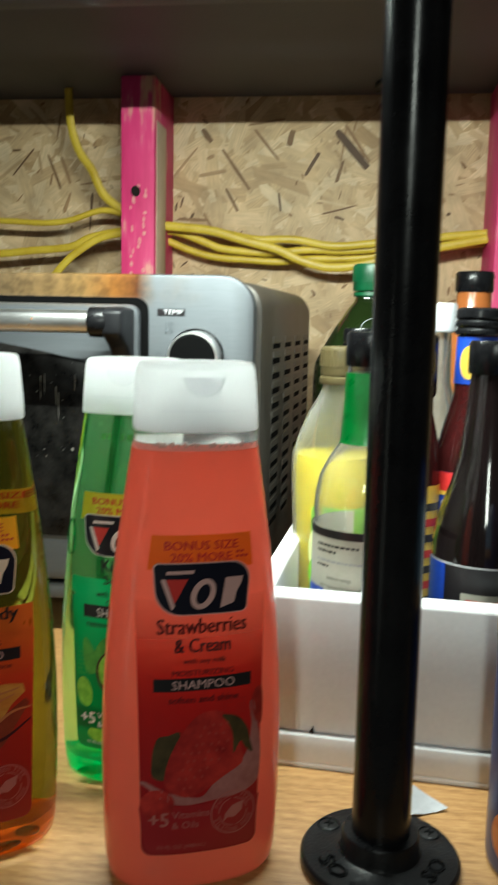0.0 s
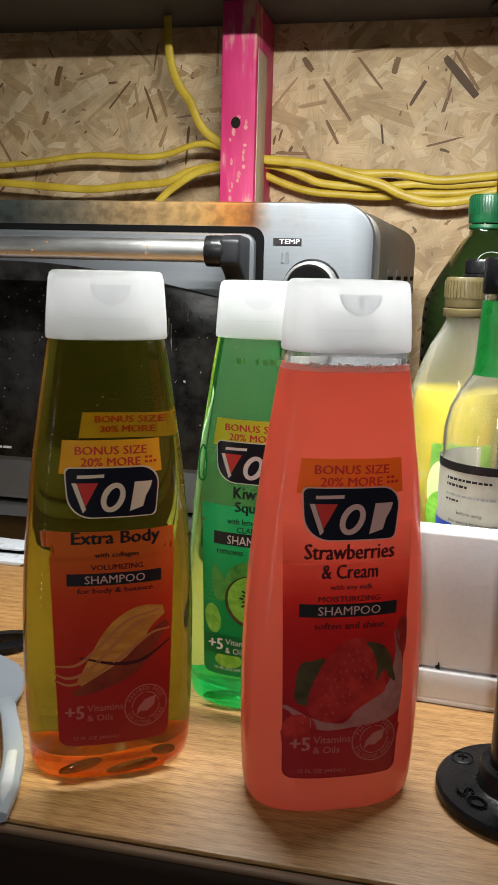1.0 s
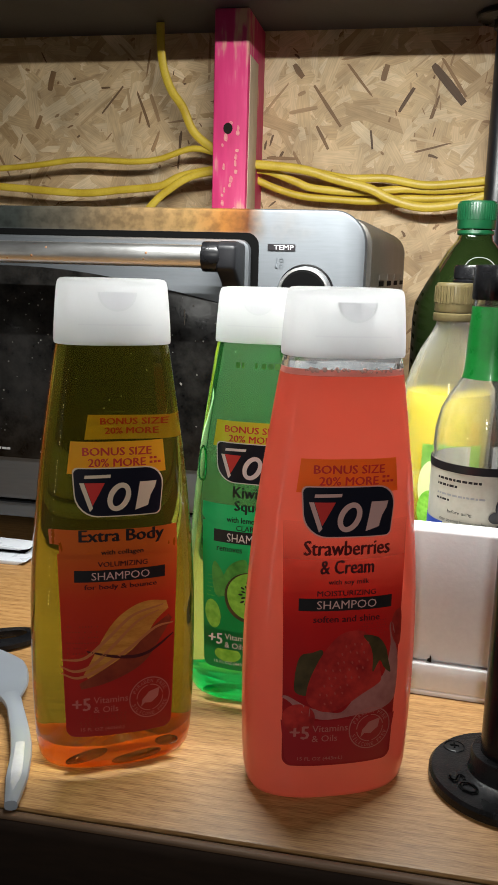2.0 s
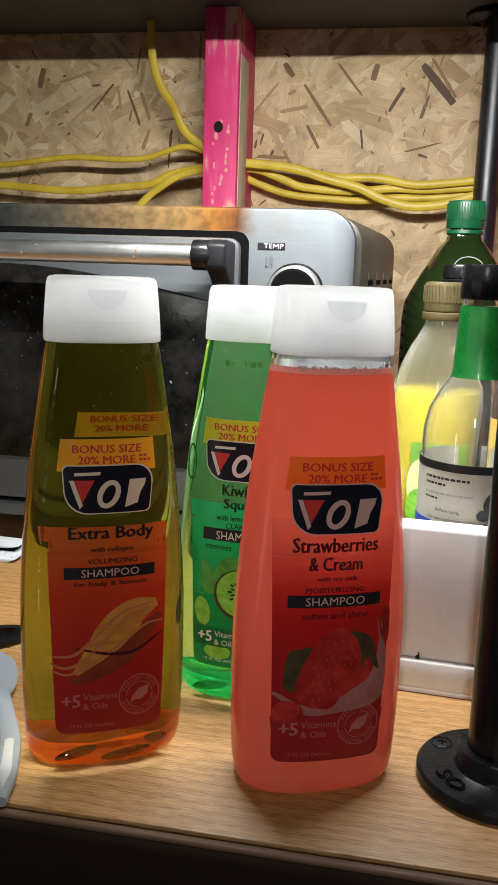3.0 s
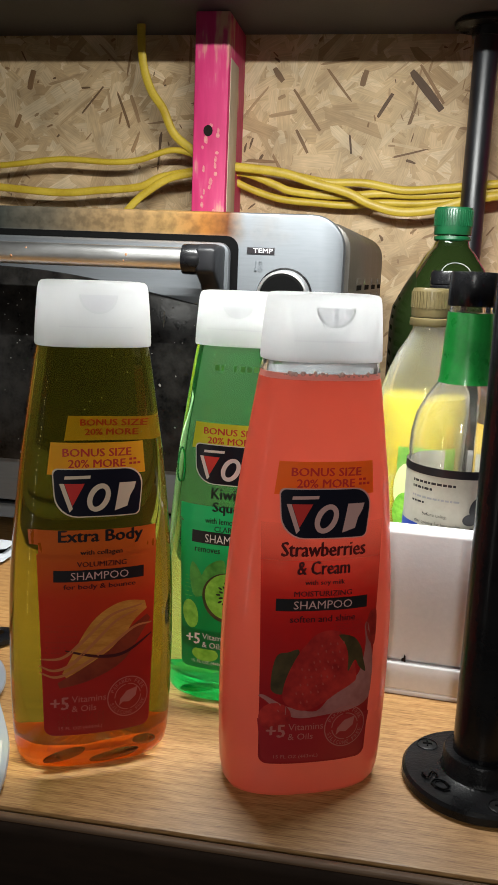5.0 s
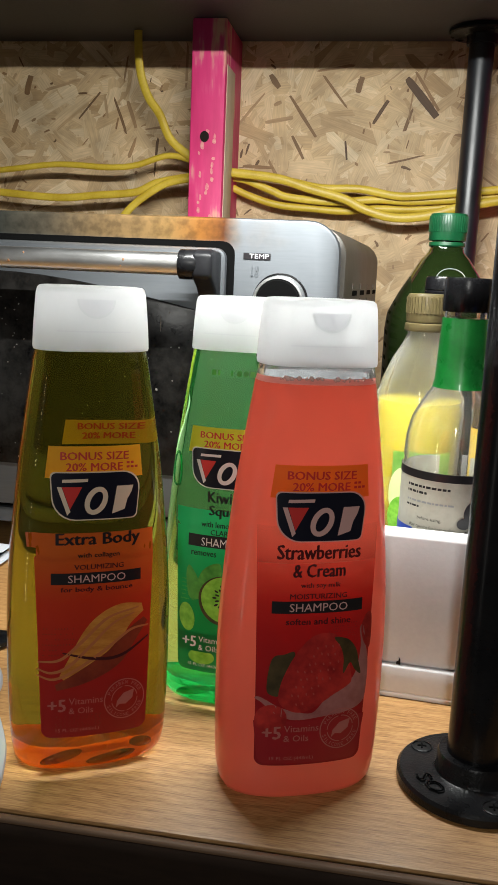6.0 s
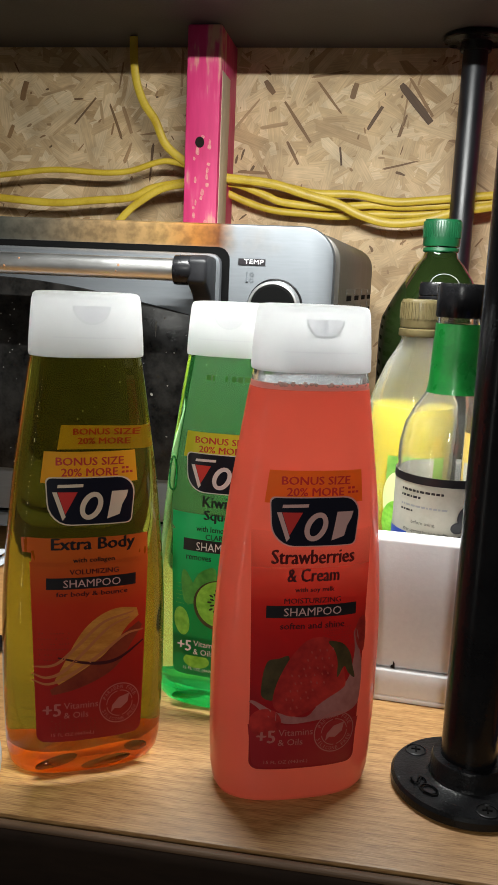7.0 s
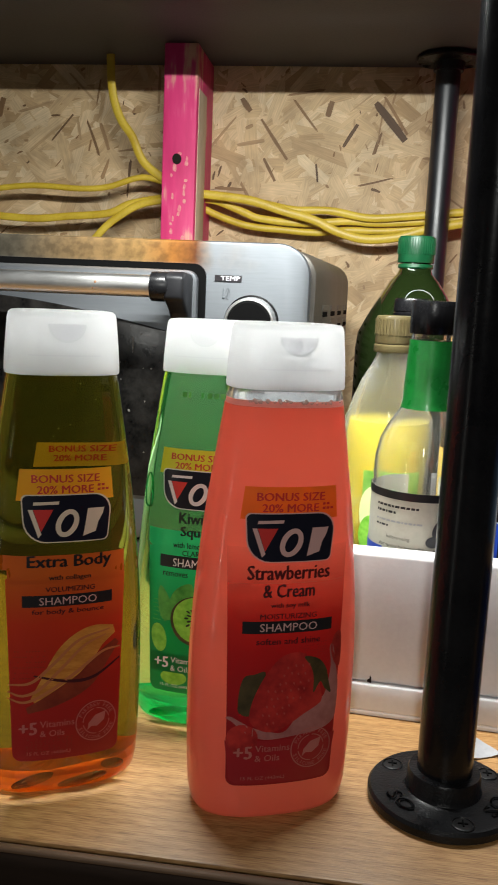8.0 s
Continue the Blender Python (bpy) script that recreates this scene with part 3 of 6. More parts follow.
shelf = tagged(mesh_object("shelf", block(-1.3, 1.3, 0.33, WALL_Y - 0.002, SHELF_Z, SHELF_Z + 0.038, 0.002), SHELF), "dark painted shelf board over the counter", "shelf", kind="structure")
# batten added out of view, its lower edge shadows the top of the wall
batten = tagged(mesh_object("light_cutoff_batten", block(-1.1, 1.1, 0.62, 0.655, 0.4570, SHELF_Z, 0.001), SHELF), "unseen batten added to cut the strip light off the upper wall", "batten", kind="structure")
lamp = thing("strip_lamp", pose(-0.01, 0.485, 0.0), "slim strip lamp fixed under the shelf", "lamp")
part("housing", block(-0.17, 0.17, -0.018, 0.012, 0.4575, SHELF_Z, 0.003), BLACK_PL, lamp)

counter = tagged(mesh_object("countertop", block(-1.3, 1.3, COUNTER_Y + 0.001, WALL_Y - 0.001, -0.03, 0.0, 0.0012), OAK), "oak grain laminate countertop with a dark front edge", "countertop", kind="structure")
nose = [(COUNTER_Y, -0.0016), (COUNTER_Y - 0.002, -0.0012), (COUNTER_Y - 0.006, -0.003), (COUNTER_Y - 0.008, -0.007), (COUNTER_Y - 0.008, -0.038), (COUNTER_Y, -0.038)]
bm = bmesh.new()
f = bm.faces.new([bm.verts.new((-1.3, y, z)) for y, z in nose])
ext = bmesh.ops.extrude_face_region(bm, geom=[f])
bmesh.ops.translate(bm, vec=(2.6, 0, 0), verts=[v for v in ext["geom"] if isinstance(v, bmesh.types.BMVert)])
bmesh.ops.recalc_face_normals(bm, faces=bm.faces[:])
tagged(mesh_object("counter_edge_trim", bm, EDGE, sharp=50), "dark brown wooden edge band on the countertop", "trim", kind="structure")
# the bead's lighter brown holds the light that the trim's bevel catches
tagged(mesh_object("edge_bead", block(-1.3, 1.3, COUNTER_Y - 0.0050, COUNTER_Y - 0.0008, -0.0045, -0.0006, 0.0012, 3), BEAD), "narrow brown bead along the counter edge, coloured as a lit bevel", "trim", kind="structure")
tagged(mesh_object("counter_base", block(-1.3, 1.3, COUNTER_Y + 0.02, WALL_Y - 0.001, -0.9, -0.03), CARCASS), "dark base cabinet under the countertop", "cabinet", kind="structure")


# ---- pipe posts ----
def flange(parent, z, up, r):
    """A cast floor flange with a collar, screws and raised marks."""
    s = 1 if up else -1
    prof = [(r * 0.96, 0), (r, 0.0012), (r, 0.0045), (r * 0.965, 0.006), (0.0196, 0.0064), (0.0180, 0.0071), (0.0173, 0.0088), (0.0171, 0.0150), (0.0165, 0.0162), (r * 0.37, 0.0164)]
    fl = part("flange", lathe([(a, z + s * b) for a, b in prof], 56), CAST, parent, "black cast iron flange")
    for deg in (36, 145, 283):
        a = radians(deg)
        x, y = 0.80 * r * math.cos(a), 0.80 * r * math.sin(a)
        part("hole_rim", lathe([(0.0054, z + s * 0.0058), (0.0052, z + s * 0.0066), (0.0047, z + s * 0.0068), (0.0043, z + s * 0.0060)], 20, x, y, False), CAST, fl)
        head = lathe([(0.0043, z + s * 0.0056), (0.0042, z + s * 0.0063), (0.0022, z + s * 0.0066), (0.0006, z + s * 0.0067)], 16, x, y)
        part("screw", head, SCREW, fl, "dull metal screw head")
        slot = merge(block(x - 0.0022, x + 0.0022, y - 0.0004, y + 0.0004, z + s * 0.0068 - 0.0003, z + s * 0.0068 + 0.0003), block(x - 0.0004, x + 0.0004, y - 0.0022, y + 0.0022, z + s * 0.0068 - 0.00035, z + s * 0.0068 + 0.00025))
        part("slot", slot, SLOT, fl)
    if up:
        for a0, text in ((-143, "SO"), (-25, "SO")):
            bm = words(text, -0.0078, 0.0078, -0.0036, 0.0036, 0.03)
            a = radians(a0)
            ext = bmesh.ops.extrude_face_region(bm, geom=bm.faces[:])
            bmesh.ops.translate(bm, vec=(0, 0, 0.0011), verts=[v for v in ext["geom"] if isinstance(v, bmesh.types.BMVert)])
            for v in bm.verts:
                rr, th = 0.72 * r - v.co.y, a + v.co.x / (0.72 * r)
                v.co = Vector((rr * math.cos(th), rr * math.sin(th), z + 0.0060 + v.co.z))
            bmesh.ops.recalc_face_normals(bm, faces=bm.faces[:])
            part("raised_letters", bm, CAST, fl)
    return fl


def pipe_post(x, y, radius, r_flange, finish, label):
    t = thing("pipe_post", pose(x, y, 0), label, "post", "shelf posts")
    part("pipe", lathe([(radius, 0.010), (radius, SHELF_Z - 0.010)], 48), finish, t, "black steel pipe")
    flange(t, 0.0, True, r_flange)
    flange(t, SHELF_Z, False, r_flange)
    return t


pipe_post(0.0826, 0.3935, 0.0129, 0.0354, PIPE, "black iron pipe post on a round screwed flange")
pipe_post(0.1073, 1.045, 0.0138, 0.0365, PIPE_SHEEN, "black iron pipe post close to the board wall")


# ---- cables ----
def cable(points, rz, label, y=1.045):
    pts = [(p[0], p[2] if len(p) > 2 else y, p[1]) for p in points]
    tagged(mesh_object("cable", sweep(pts, 0.0026, rz), YELLOW), label, "cable", "yellow cables on the wall")


CL = "flat yellow sheathed cable sagging along the board wall"
cable([(-0.60, 0.338), (-0.47, 0.346), (-0.389, 0.355), (-0.324, 0.353), (-0.288, 0.356), (-0.247, 0.368), (-0.212, 0.362)], 0.0036, CL)
cable([(-0.60, 0.330), (-0.471, 0.321), (-0.389, 0.316), (-0.338, 0.320), (-0.288, 0.325), (-0.26, 0.337), (-0.212, 0.346)], 0.0046, CL, 1.047)
cable([(-0.33, 0.26), (-0.295, 0.302), (-0.274, 0.320), (-0.246, 0.336), (-0.212, 0.343)], 0.0046, "yellow sheathed cable rising from behind the oven", 1.04)
cable([(-0.286, 0.507), (-0.285, 0.479), (-0.281, 0.455), (-0.272, 0.433), (-0.258, 0.414), (-0.243, 0.385), (-0.212, 0.362)], 0.0050, "yellow cable dropping from the shelf to the stud", 1.042)
cable([(-0.178, 0.350), (-0.143, 0.349), (-0.103, 0.344), (-0.063, 0.337), (-0.017, 0.337), (0.028, 0.330), (0.072, 0.333), (0.129, 0.339), (0.205, 0.346)], 0.0046, CL, 1.060)
cable([(-0.178, 0.347), (-0.157, 0.345), (-0.123, 0.333), (-0.102, 0.326), (-0.049, 0.322), (0.003, 0.326), (0.041, 0.325), (0.098, 0.329), (0.13, 0.332), (0.205, 0.342)], 0.0045, CL, 1.066)
cable([(-0.178, 0.338), (-0.149, 0.326), (-0.115, 0.317), (-0.075, 0.314), (-0.035, 0.312), (0.004, 0.316), (0.055, 0.317), (0.13, 0.327), (0.205, 0.336)], 0.0042, CL, 1.072)
cable([(-0.178, 0.352), (-0.116, 0.346), (-0.076, 0.335), (-0.036, 0.325), (-0.009, 0.313), (0.024, 0.305), (0.062, 0.308), (0.099, 0.319), (0.13, 0.325), (0.205, 0.339)], 0.0052, CL, 1.052)


# ---- toaster oven ----
def toaster_oven():
    fy, x0, x1, z0, z1 = 0.640, -0.400, -0.0098, 0.026, 0.2715
    t = thing("toaster_oven", pose(0, 0, 0), "stainless toaster oven with scorched top edge and dark glass door", "toaster oven")
    # casing: a rounded shell that widens a little towards the back
    def side_x(y):
        return -0.0060 + 0.066 * (y - 0.6575)

    rows = []
    for y, k in ((0.6575, 0.0045), (0.6605, 0.001), (0.70, 0.0), (0.93, 0.0), (0.950, 0.004), (0.956, 0.014)):
        rows.append([(x, y, z) for x, z in round_rect(-0.408 + k, side_x(y) - k, 0.022 + k, 0.2690 - k, 0.021 - 0.4 * k, 7)])
    part("casing", rings_mesh(rows), DARK_SIDE, t, "dusty dark metal casing")
    # face with a door recess
    face = prism(round_rect(x0, x1, z0, z1, 0.024, 8), fy, 0.657, 0.003)
    part("face_plate", face, STEEL, t, "scorched brushed steel front")
    part("bezel", prism(round_rect(x0 + 0.002, x1 - 0.0015, z0 + 0.002, z1 - 0.0015, 0.023, 8), 0.6565, 0.6585), BLACK_PL, t, "black seam behind the face")
    part("door_gap", prism(round_rect(-0.37, -0.0865, 0.040, 0.2545, 0.009, 5), fy - 0.001, fy + 0.001), SLOT, t, "black gap round the door")
    door = part("door", prism(round_rect(-0.366, -0.0915, 0.044, 0.2495, 0.008, 5), fy - 0.009, fy - 0.0015, 0.002), STEEL, t, "brushed steel door frame")
    win = [(-0.352, 0.078), (-0.104, 0.078), (-0.104, 0.185)]
    for i in range(13):
        s = i / 12
        win.append((-0.106 - 0.215 * s, 0.203 + 0.024 * math.sin(math.pi / 2 * min(1, s * 1.25))))
    win.append((-0.352, 0.222))
    part("door_glass", prism(win, fy - 0.0105, fy - 0.006, 0.001), OVEN_GLASS, door, "greasy dark glass")
    rng = random.Random(44)
    specks = []
    for k in range(150):
        sx, sz = -0.352 + 0.246 * rng.random(), 0.085 + 0.125 * rng.random() ** 0.6
        if sx > -0.18 and rng.random() < 0.5:
            continue
        rr = rng.uniform(0.0002, 0.0006) * (1.5 if rng.random() < 0.1 else 1)
        specks.append(prism(ellipse(sx, sz, rr, rr * rng.uniform(0.7, 1.6), rng.uniform(0, 180), 7), fy - 0.0108, fy - 0.0104))
    for k in range(9):
        sx, sz = rng.uniform(-0.17, -0.108), rng.uniform(0.185, 0.200)
        specks.append(prism([(sx, sz), (sx + 0.0008, sz), (sx + 0.0006, sz - rng.uniform(0.01, 0.03)), (sx + 0.0001, sz - 0.012)], fy - 0.0108, fy - 0.0104))
    tagged(part("splatter", merge(*specks), SPLATTER, door), "dried grey grease splatter", kind="stuff")
    bars = [block(-0.345 + 0.0042 * i, -0.3425 + 0.0042 * i + 0.0006 * (i % 3), fy - 0.0111, fy - 0.0105, 0.0845, 0.0862) for i in range(16)]
    part("small_print", merge(*bars), GREY_INK, door, "small pale unreadable print")
    part("lower_strip", block(-0.366, -0.09, fy - 0.006, fy, 0.028, 0.0405, 0.002), STEEL, t)
    # handle
    hy, hz = 0.606, 0.2365
    bar = lathe([(0.0078, 0.0), (0.0078, 0.245)], 28)
    bmesh.ops.rotate(bar, cent=(0, 0, 0), matrix=Matrix.Rotation(radians(90), 3, "Y"), verts=bar.verts[:])
    bmesh.ops.translate(bar, vec=(-0.358, hy, hz), verts=bar.verts[:])
    handle = part("handle", bar, CHROME, door, "spotted chrome bar")
    for sx, sa, sr in ((-0.158, 0.2, 0.0011), (-0.160, -0.35, 0.0007), (-0.232, 0.5, 0.0009), (-0.243, -0.3, 0.0012), (-0.262, -0.6, 0.0008), (-0.30, 0.1, 0.0009)):
        spot = lathe([(sr, -0.0002), (sr * 0.6, 0.0002)], 9)
        bmesh.ops.rotate(spot, cent=(0, 0, 0), matrix=Matrix.Rotation(radians(90) - sa, 3, "X"), verts=spot.verts[:])
        bmesh.ops.translate(spot, vec=(sx, hy - 0.0078 * math.cos(sa), hz + 0.0078 * math.sin(sa)), verts=spot.verts[:])
        part("rust_spot", spot, RUST, handle, "brown grease spot")
    for xs in (-0.1195, -0.369):
        ring = lathe([(0.0080, 0.0), (0.0102, 0.0008), (0.0104, 0.0030), (0.0104, 0.0125), (0.0098, 0.0140)], 30)
        bmesh.ops.rotate(ring, cent=(0, 0, 0), matrix=Matrix.Rotation(radians(90), 3, "Y"), verts=ring.verts[:])
        bmesh.ops.translate(ring, vec=(xs, hy, hz), verts=ring.verts[:])
        part("handle_sleeve", ring, BLACK_PL, door, "glossy black plastic sleeve")
    for xa, xb in ((-0.1085, -0.0945), (-0.358, -0.345)):
        prof = [(hy - 0.0095, hz + 0.0075), (hy - 0.0095, hz - 0.0085), (hy + 0.008, hz - 0.018), (fy - 0.008, hz - 0.036), (fy - 0.008, hz + 0.010), (hy, hz + 0.011)]
        bm = bmesh.new()
        f = bm.faces.new([bm.verts.new((xa, y, z)) for y, z in prof])
        ext = bmesh.ops.extrude_face_region(bm, geom=[f])
        bmesh.ops.translate(bm, vec=(xb - xa, 0, 0), verts=[v for v in ext["geom"] if isinstance(v, bmesh.types.BMVert)])
        bmesh.ops.recalc_face_normals(bm, faces=bm.faces[:])
        bmesh.ops.bevel(bm, geom=bm.edges[:], offset=0.0025, segments=3, profile=0.5, affect="EDGES")
        part("handle_bracket", bm, BRACKET_PL, door, "black plastic bracket")
    # knob
    def dial(profile):
        bm = lathe(profile, 44)
        bmesh.ops.rotate(bm, cent=(0, 0, 0), matrix=Matrix.Rotation(radians(90), 3, "X"), verts=bm.verts[:])
        bmesh.ops.translate(bm, vec=(-0.0515, fy, 0.2130), verts=bm.verts[:])
        return bm
    part("knob_seat", dial([(0.0205, -0.001), (0.0205, 0.0012), (0.0196, 0.0016)]), BLACK_PL, t)
    knob = part("knob", dial([(0.0190, 0.0014), (0.0186, 0.012), (0.0180, 0.0140), (0.0166, 0.0143), (0.0160, 0.0135)]), CHROME, t, "silver rimmed dial")
    part("knob_face", dial([(0.0162, 0.0120), (0.0160, 0.0155), (0.0150, 0.0163)]), SLOT, knob, "black dial face")
    # printed marks
    part("marking_plate", prism([(-0.0800, 0.2425), (-0.0600, 0.2425), (-0.0600, 0.2470), (-0.0800, 0.2470)], fy - 0.0006, fy + 0.0004), BLACK_INK, t, "black printed bar")
    bm = words("TEMP", -0.0755, -0.0612, 0.2432, 0.2464, 0)
    for v in bm.verts:
        v.co = Vector((v.co.x, fy - 0.0009, v.co.y))
    part("marking", bm, SILVER_INK, t, "silver printed lettering")
    marks = [block(-0.0736, -0.0730, fy - 0.0005, fy + 0.0003, 0.2310, 0.2375), block(-0.0742, -0.0724, fy - 0.0006, fy + 0.0003, 0.2300, 0.2318, 0.0004)]
    for mx, mz in ((-0.0698, 0.2362), (-0.0698, 0.2318), (-0.0795, 0.2150)):
        rr = flat_ring(mx, mz, 0.0015, 0.0015, 0.0004, 12)
        for v in rr.verts:
            v.co = Vector((v.co.x, fy - 0.0007, v.co.y))
        marks.append(rr)
    part("scale_marks", merge(*marks), DARK_MARK, t, "grey printed marks")
    # side vents
    for i in range(4):
        for j in range(13):
            y, z = 0.706 + 0.0610 * i, 0.0785 + 0.0120 * j
            rows = []
            for q in (y, y + 0.036):
                x = side_x(q)
                rows.append([(x - 0.0004, q, z), (x + 0.0006, q, z + 0.0008), (x + 0.0004, q, z + 0.0052), (x - 0.0004, q, z + 0.0054)])
            lv = part("louvre", rings_mesh(rows), DARK_SIDE, t)
            rows = []
            for q in (y + 0.001, y + 0.035):
                x = side_x(q)
                rows.append([(x - 0.002, q, z - 0.0042), (x + 0.0003, q, z - 0.0042), (x + 0.0003, q, z - 0.0002), (x - 0.002, q, z - 0.0002)])
            part("slot", rings_mesh(rows), SLOT, lv)
    for x in (-0.37, -0.03):
        for y in (0.69, 0.91):
            part("foot", lathe([(0.012, 0.0), (0.013, 0.004), (0.012, 0.024)], 20, x, y), BLACK_PL, t)


toaster_oven()


# ---- shampoo bottles ----
BODY = [(0.000, 0.0325, 0.0175), (0.0012, 0.0345, 0.0195), (0.004, 0.0362, 0.0210), (0.010, 0.0373, 0.0220), (0.020, 0.0379, 0.0225), (0.035, 0.0384, 0.0228), (0.050, 0.0386, 0.0229), (0.065, 0.0386, 0.0228), (0.078, 0.0384, 0.0226),
        (0.092, 0.0377, 0.0223), (0.107, 0.0366, 0.0219), (0.120, 0.0353, 0.0214), (0.132, 0.0341, 0.0210), (0.145, 0.0325, 0.0204), (0.157, 0.0307, 0.0198), (0.170, 0.0288, 0.0191), (0.183, 0.0268, 0.0184), (0.190, 0.0257, 0.0180), (0.1955, 0.0246, 0.0176)]
BZ = [r[0] for r in BODY]
NEXP = 2.5


def half_width(z):
    return float(np.interp(z, BZ, [r[1] for r in BODY]))


def half_depth(z):
    return float(np.interp(z, BZ, [r[2] for r in BODY]))


LIFT = ((0.0, 0.0), (1.0, 0.0))    # how far the print of the bottle in hand sits higher than the standard layout


def front(u, v, eps):
    v += float(np.interp(v, [q[0] for q in LIFT], [q[1] for q in LIFT]))
    a, b = half_width(v), half_depth(v)
    k = max(0.0, 1 - abs(u / a) ** NEXP)
    return (u, -b * k ** (1 / NEXP) - 0.3 * eps, v)


def body_rows(z0, z1, inset=0.0):
    zs = sorted({z0, z1, *[z for z in BZ if z0 < z < z1]})
    return [(z, half_width(z) - inset, half_depth(z) - inset) for z in zs]


def tapered_panel(z0, z1, w0, w1, r, shift=0.0):
    """A label panel, wider at z1, with round lower corners."""
    left, right = [], []
    for i in range(7):
        a = math.pi / 2 * i / 6
        left.append((-(w0 - r) - r * math.sin(a) + shift, z0 + r - r * math.cos(a)))
    for p, q in left[::-1]:
        right.append((2 * shift - p, q))
    return [(-w1 + shift, z1), *left[::-1], *right[::-1], (w1 + shift, z1)]


def brand_badge(label_ob, mark):
    """The brand's emblem as plain shapes: a dark shield, a red wedge and pale slanted bands."""
    def shield(w, h):
        pts = []
        for cx, cz, r, a0 in ((w - 0.0085, h - 0.0085, 0.0085, 0), (-w + 0.0025, h - 0.0025, 0.0025, 90), (-w + 0.0095, -h + 0.0095, 0.0095, 180), (w - 0.0022, -h + 0.0022, 0.0022, 270)):
            pts += [(cx + r * math.cos(radians(a0 + 15 * i)), 0.1320 + cz + r * math.sin(radians(a0 + 15 * i))) for i in range(7)]
        return [(x + 0.10 * (z - 0.1320) * (1 if x > 0 else -0.6), z) for x, z in pts]
    out, inn = shield(0.0196, 0.0108), shield(0.0191, 0.0103)
    decal("badge_border", flat_poly(out), front, 0.0006, mark, label_ob, "pale emblem border")
    decal("badge", flat_poly(inn), front, 0.0009, NAVY, label_ob, "dark navy emblem")
    decal("badge_wedge", flat_poly([(-0.0150, 0.1362), (-0.0062, 0.1362), (-0.0116, 0.1262)]), front, 0.0013, RED_INK, label_ob, "red wedge")
    decal("badge_band", flat_poly([(-0.0172, 0.1362), (-0.0152, 0.1362), (-0.0114, 0.1252), (-0.0128, 0.1236)]), front, 0.0013, mark, label_ob, "pale slanted band")
    decal("badge_oval", flat_poly(ellipse(0.0000, 0.1299, 0.0066, 0.0048, 62, 28)), front, 0.0013, mark, label_ob, "pale slanted oval")
    decal("badge_core", flat_poly(ellipse(0.0000, 0.1299, 0.0044, 0.0024, 62, 24)), front, 0.0015, NAVY, label_ob, "dark oval centre")
    decal("badge_block", flat_poly([(0.0092, 0.1362), (0.0168, 0.1362), (0.0160, 0.1334), (0.0140, 0.1300), (0.0128, 0.1256), (0.0070, 0.1238), (0.0082, 0.1302)]), front, 0.0013, mark, label_ob, "pale slanted block")
    decal("badge_strip", flat_poly([(-0.0150, 0.1381), (-0.0038, 0.1384), (-0.0036, 0.1398), (-0.0148, 0.1395)]), front, 0.0013, mark, label_ob, "small pale strip")


def seal(label_ob, cx, cz, ink):
    decal("seal_ring", flat_ring(cx, cz, 0.0098, 0.0098, 0.0005, 40), front, 0.0010, ink, label_ob, "pale round seal")
    decal("seal_inner_ring", flat_ring(cx, cz, 0.0064, 0.0064, 0.0004, 32, 0, (0, 8, 16, 24)), front, 0.0010, ink, label_ob)
    decal("seal_leaf", flat_poly([(cx - 0.0042, cz - 0.0040), (cx - 0.0036, cz - 0.0005), (cx - 0.0005, cz + 0.0030), (cx + 0.0046, cz + 0.0042), (cx + 0.0038, cz), (cx + 0.0005, cz - 0.0026), (cx - 0.0024, cz - 0.0022)]), front, 0.0010, ink, label_ob, "pale leaf mark")
    decal("seal_lettering", merge(arc_words("PARABEN FREE", cx, cz, 0.0080, 0.0017, 160, 20), arc_words("SILICONE FREE", cx, cz, 0.0080, 0.0017, 196, 344)), front, 0.0010, ink, label_ob)


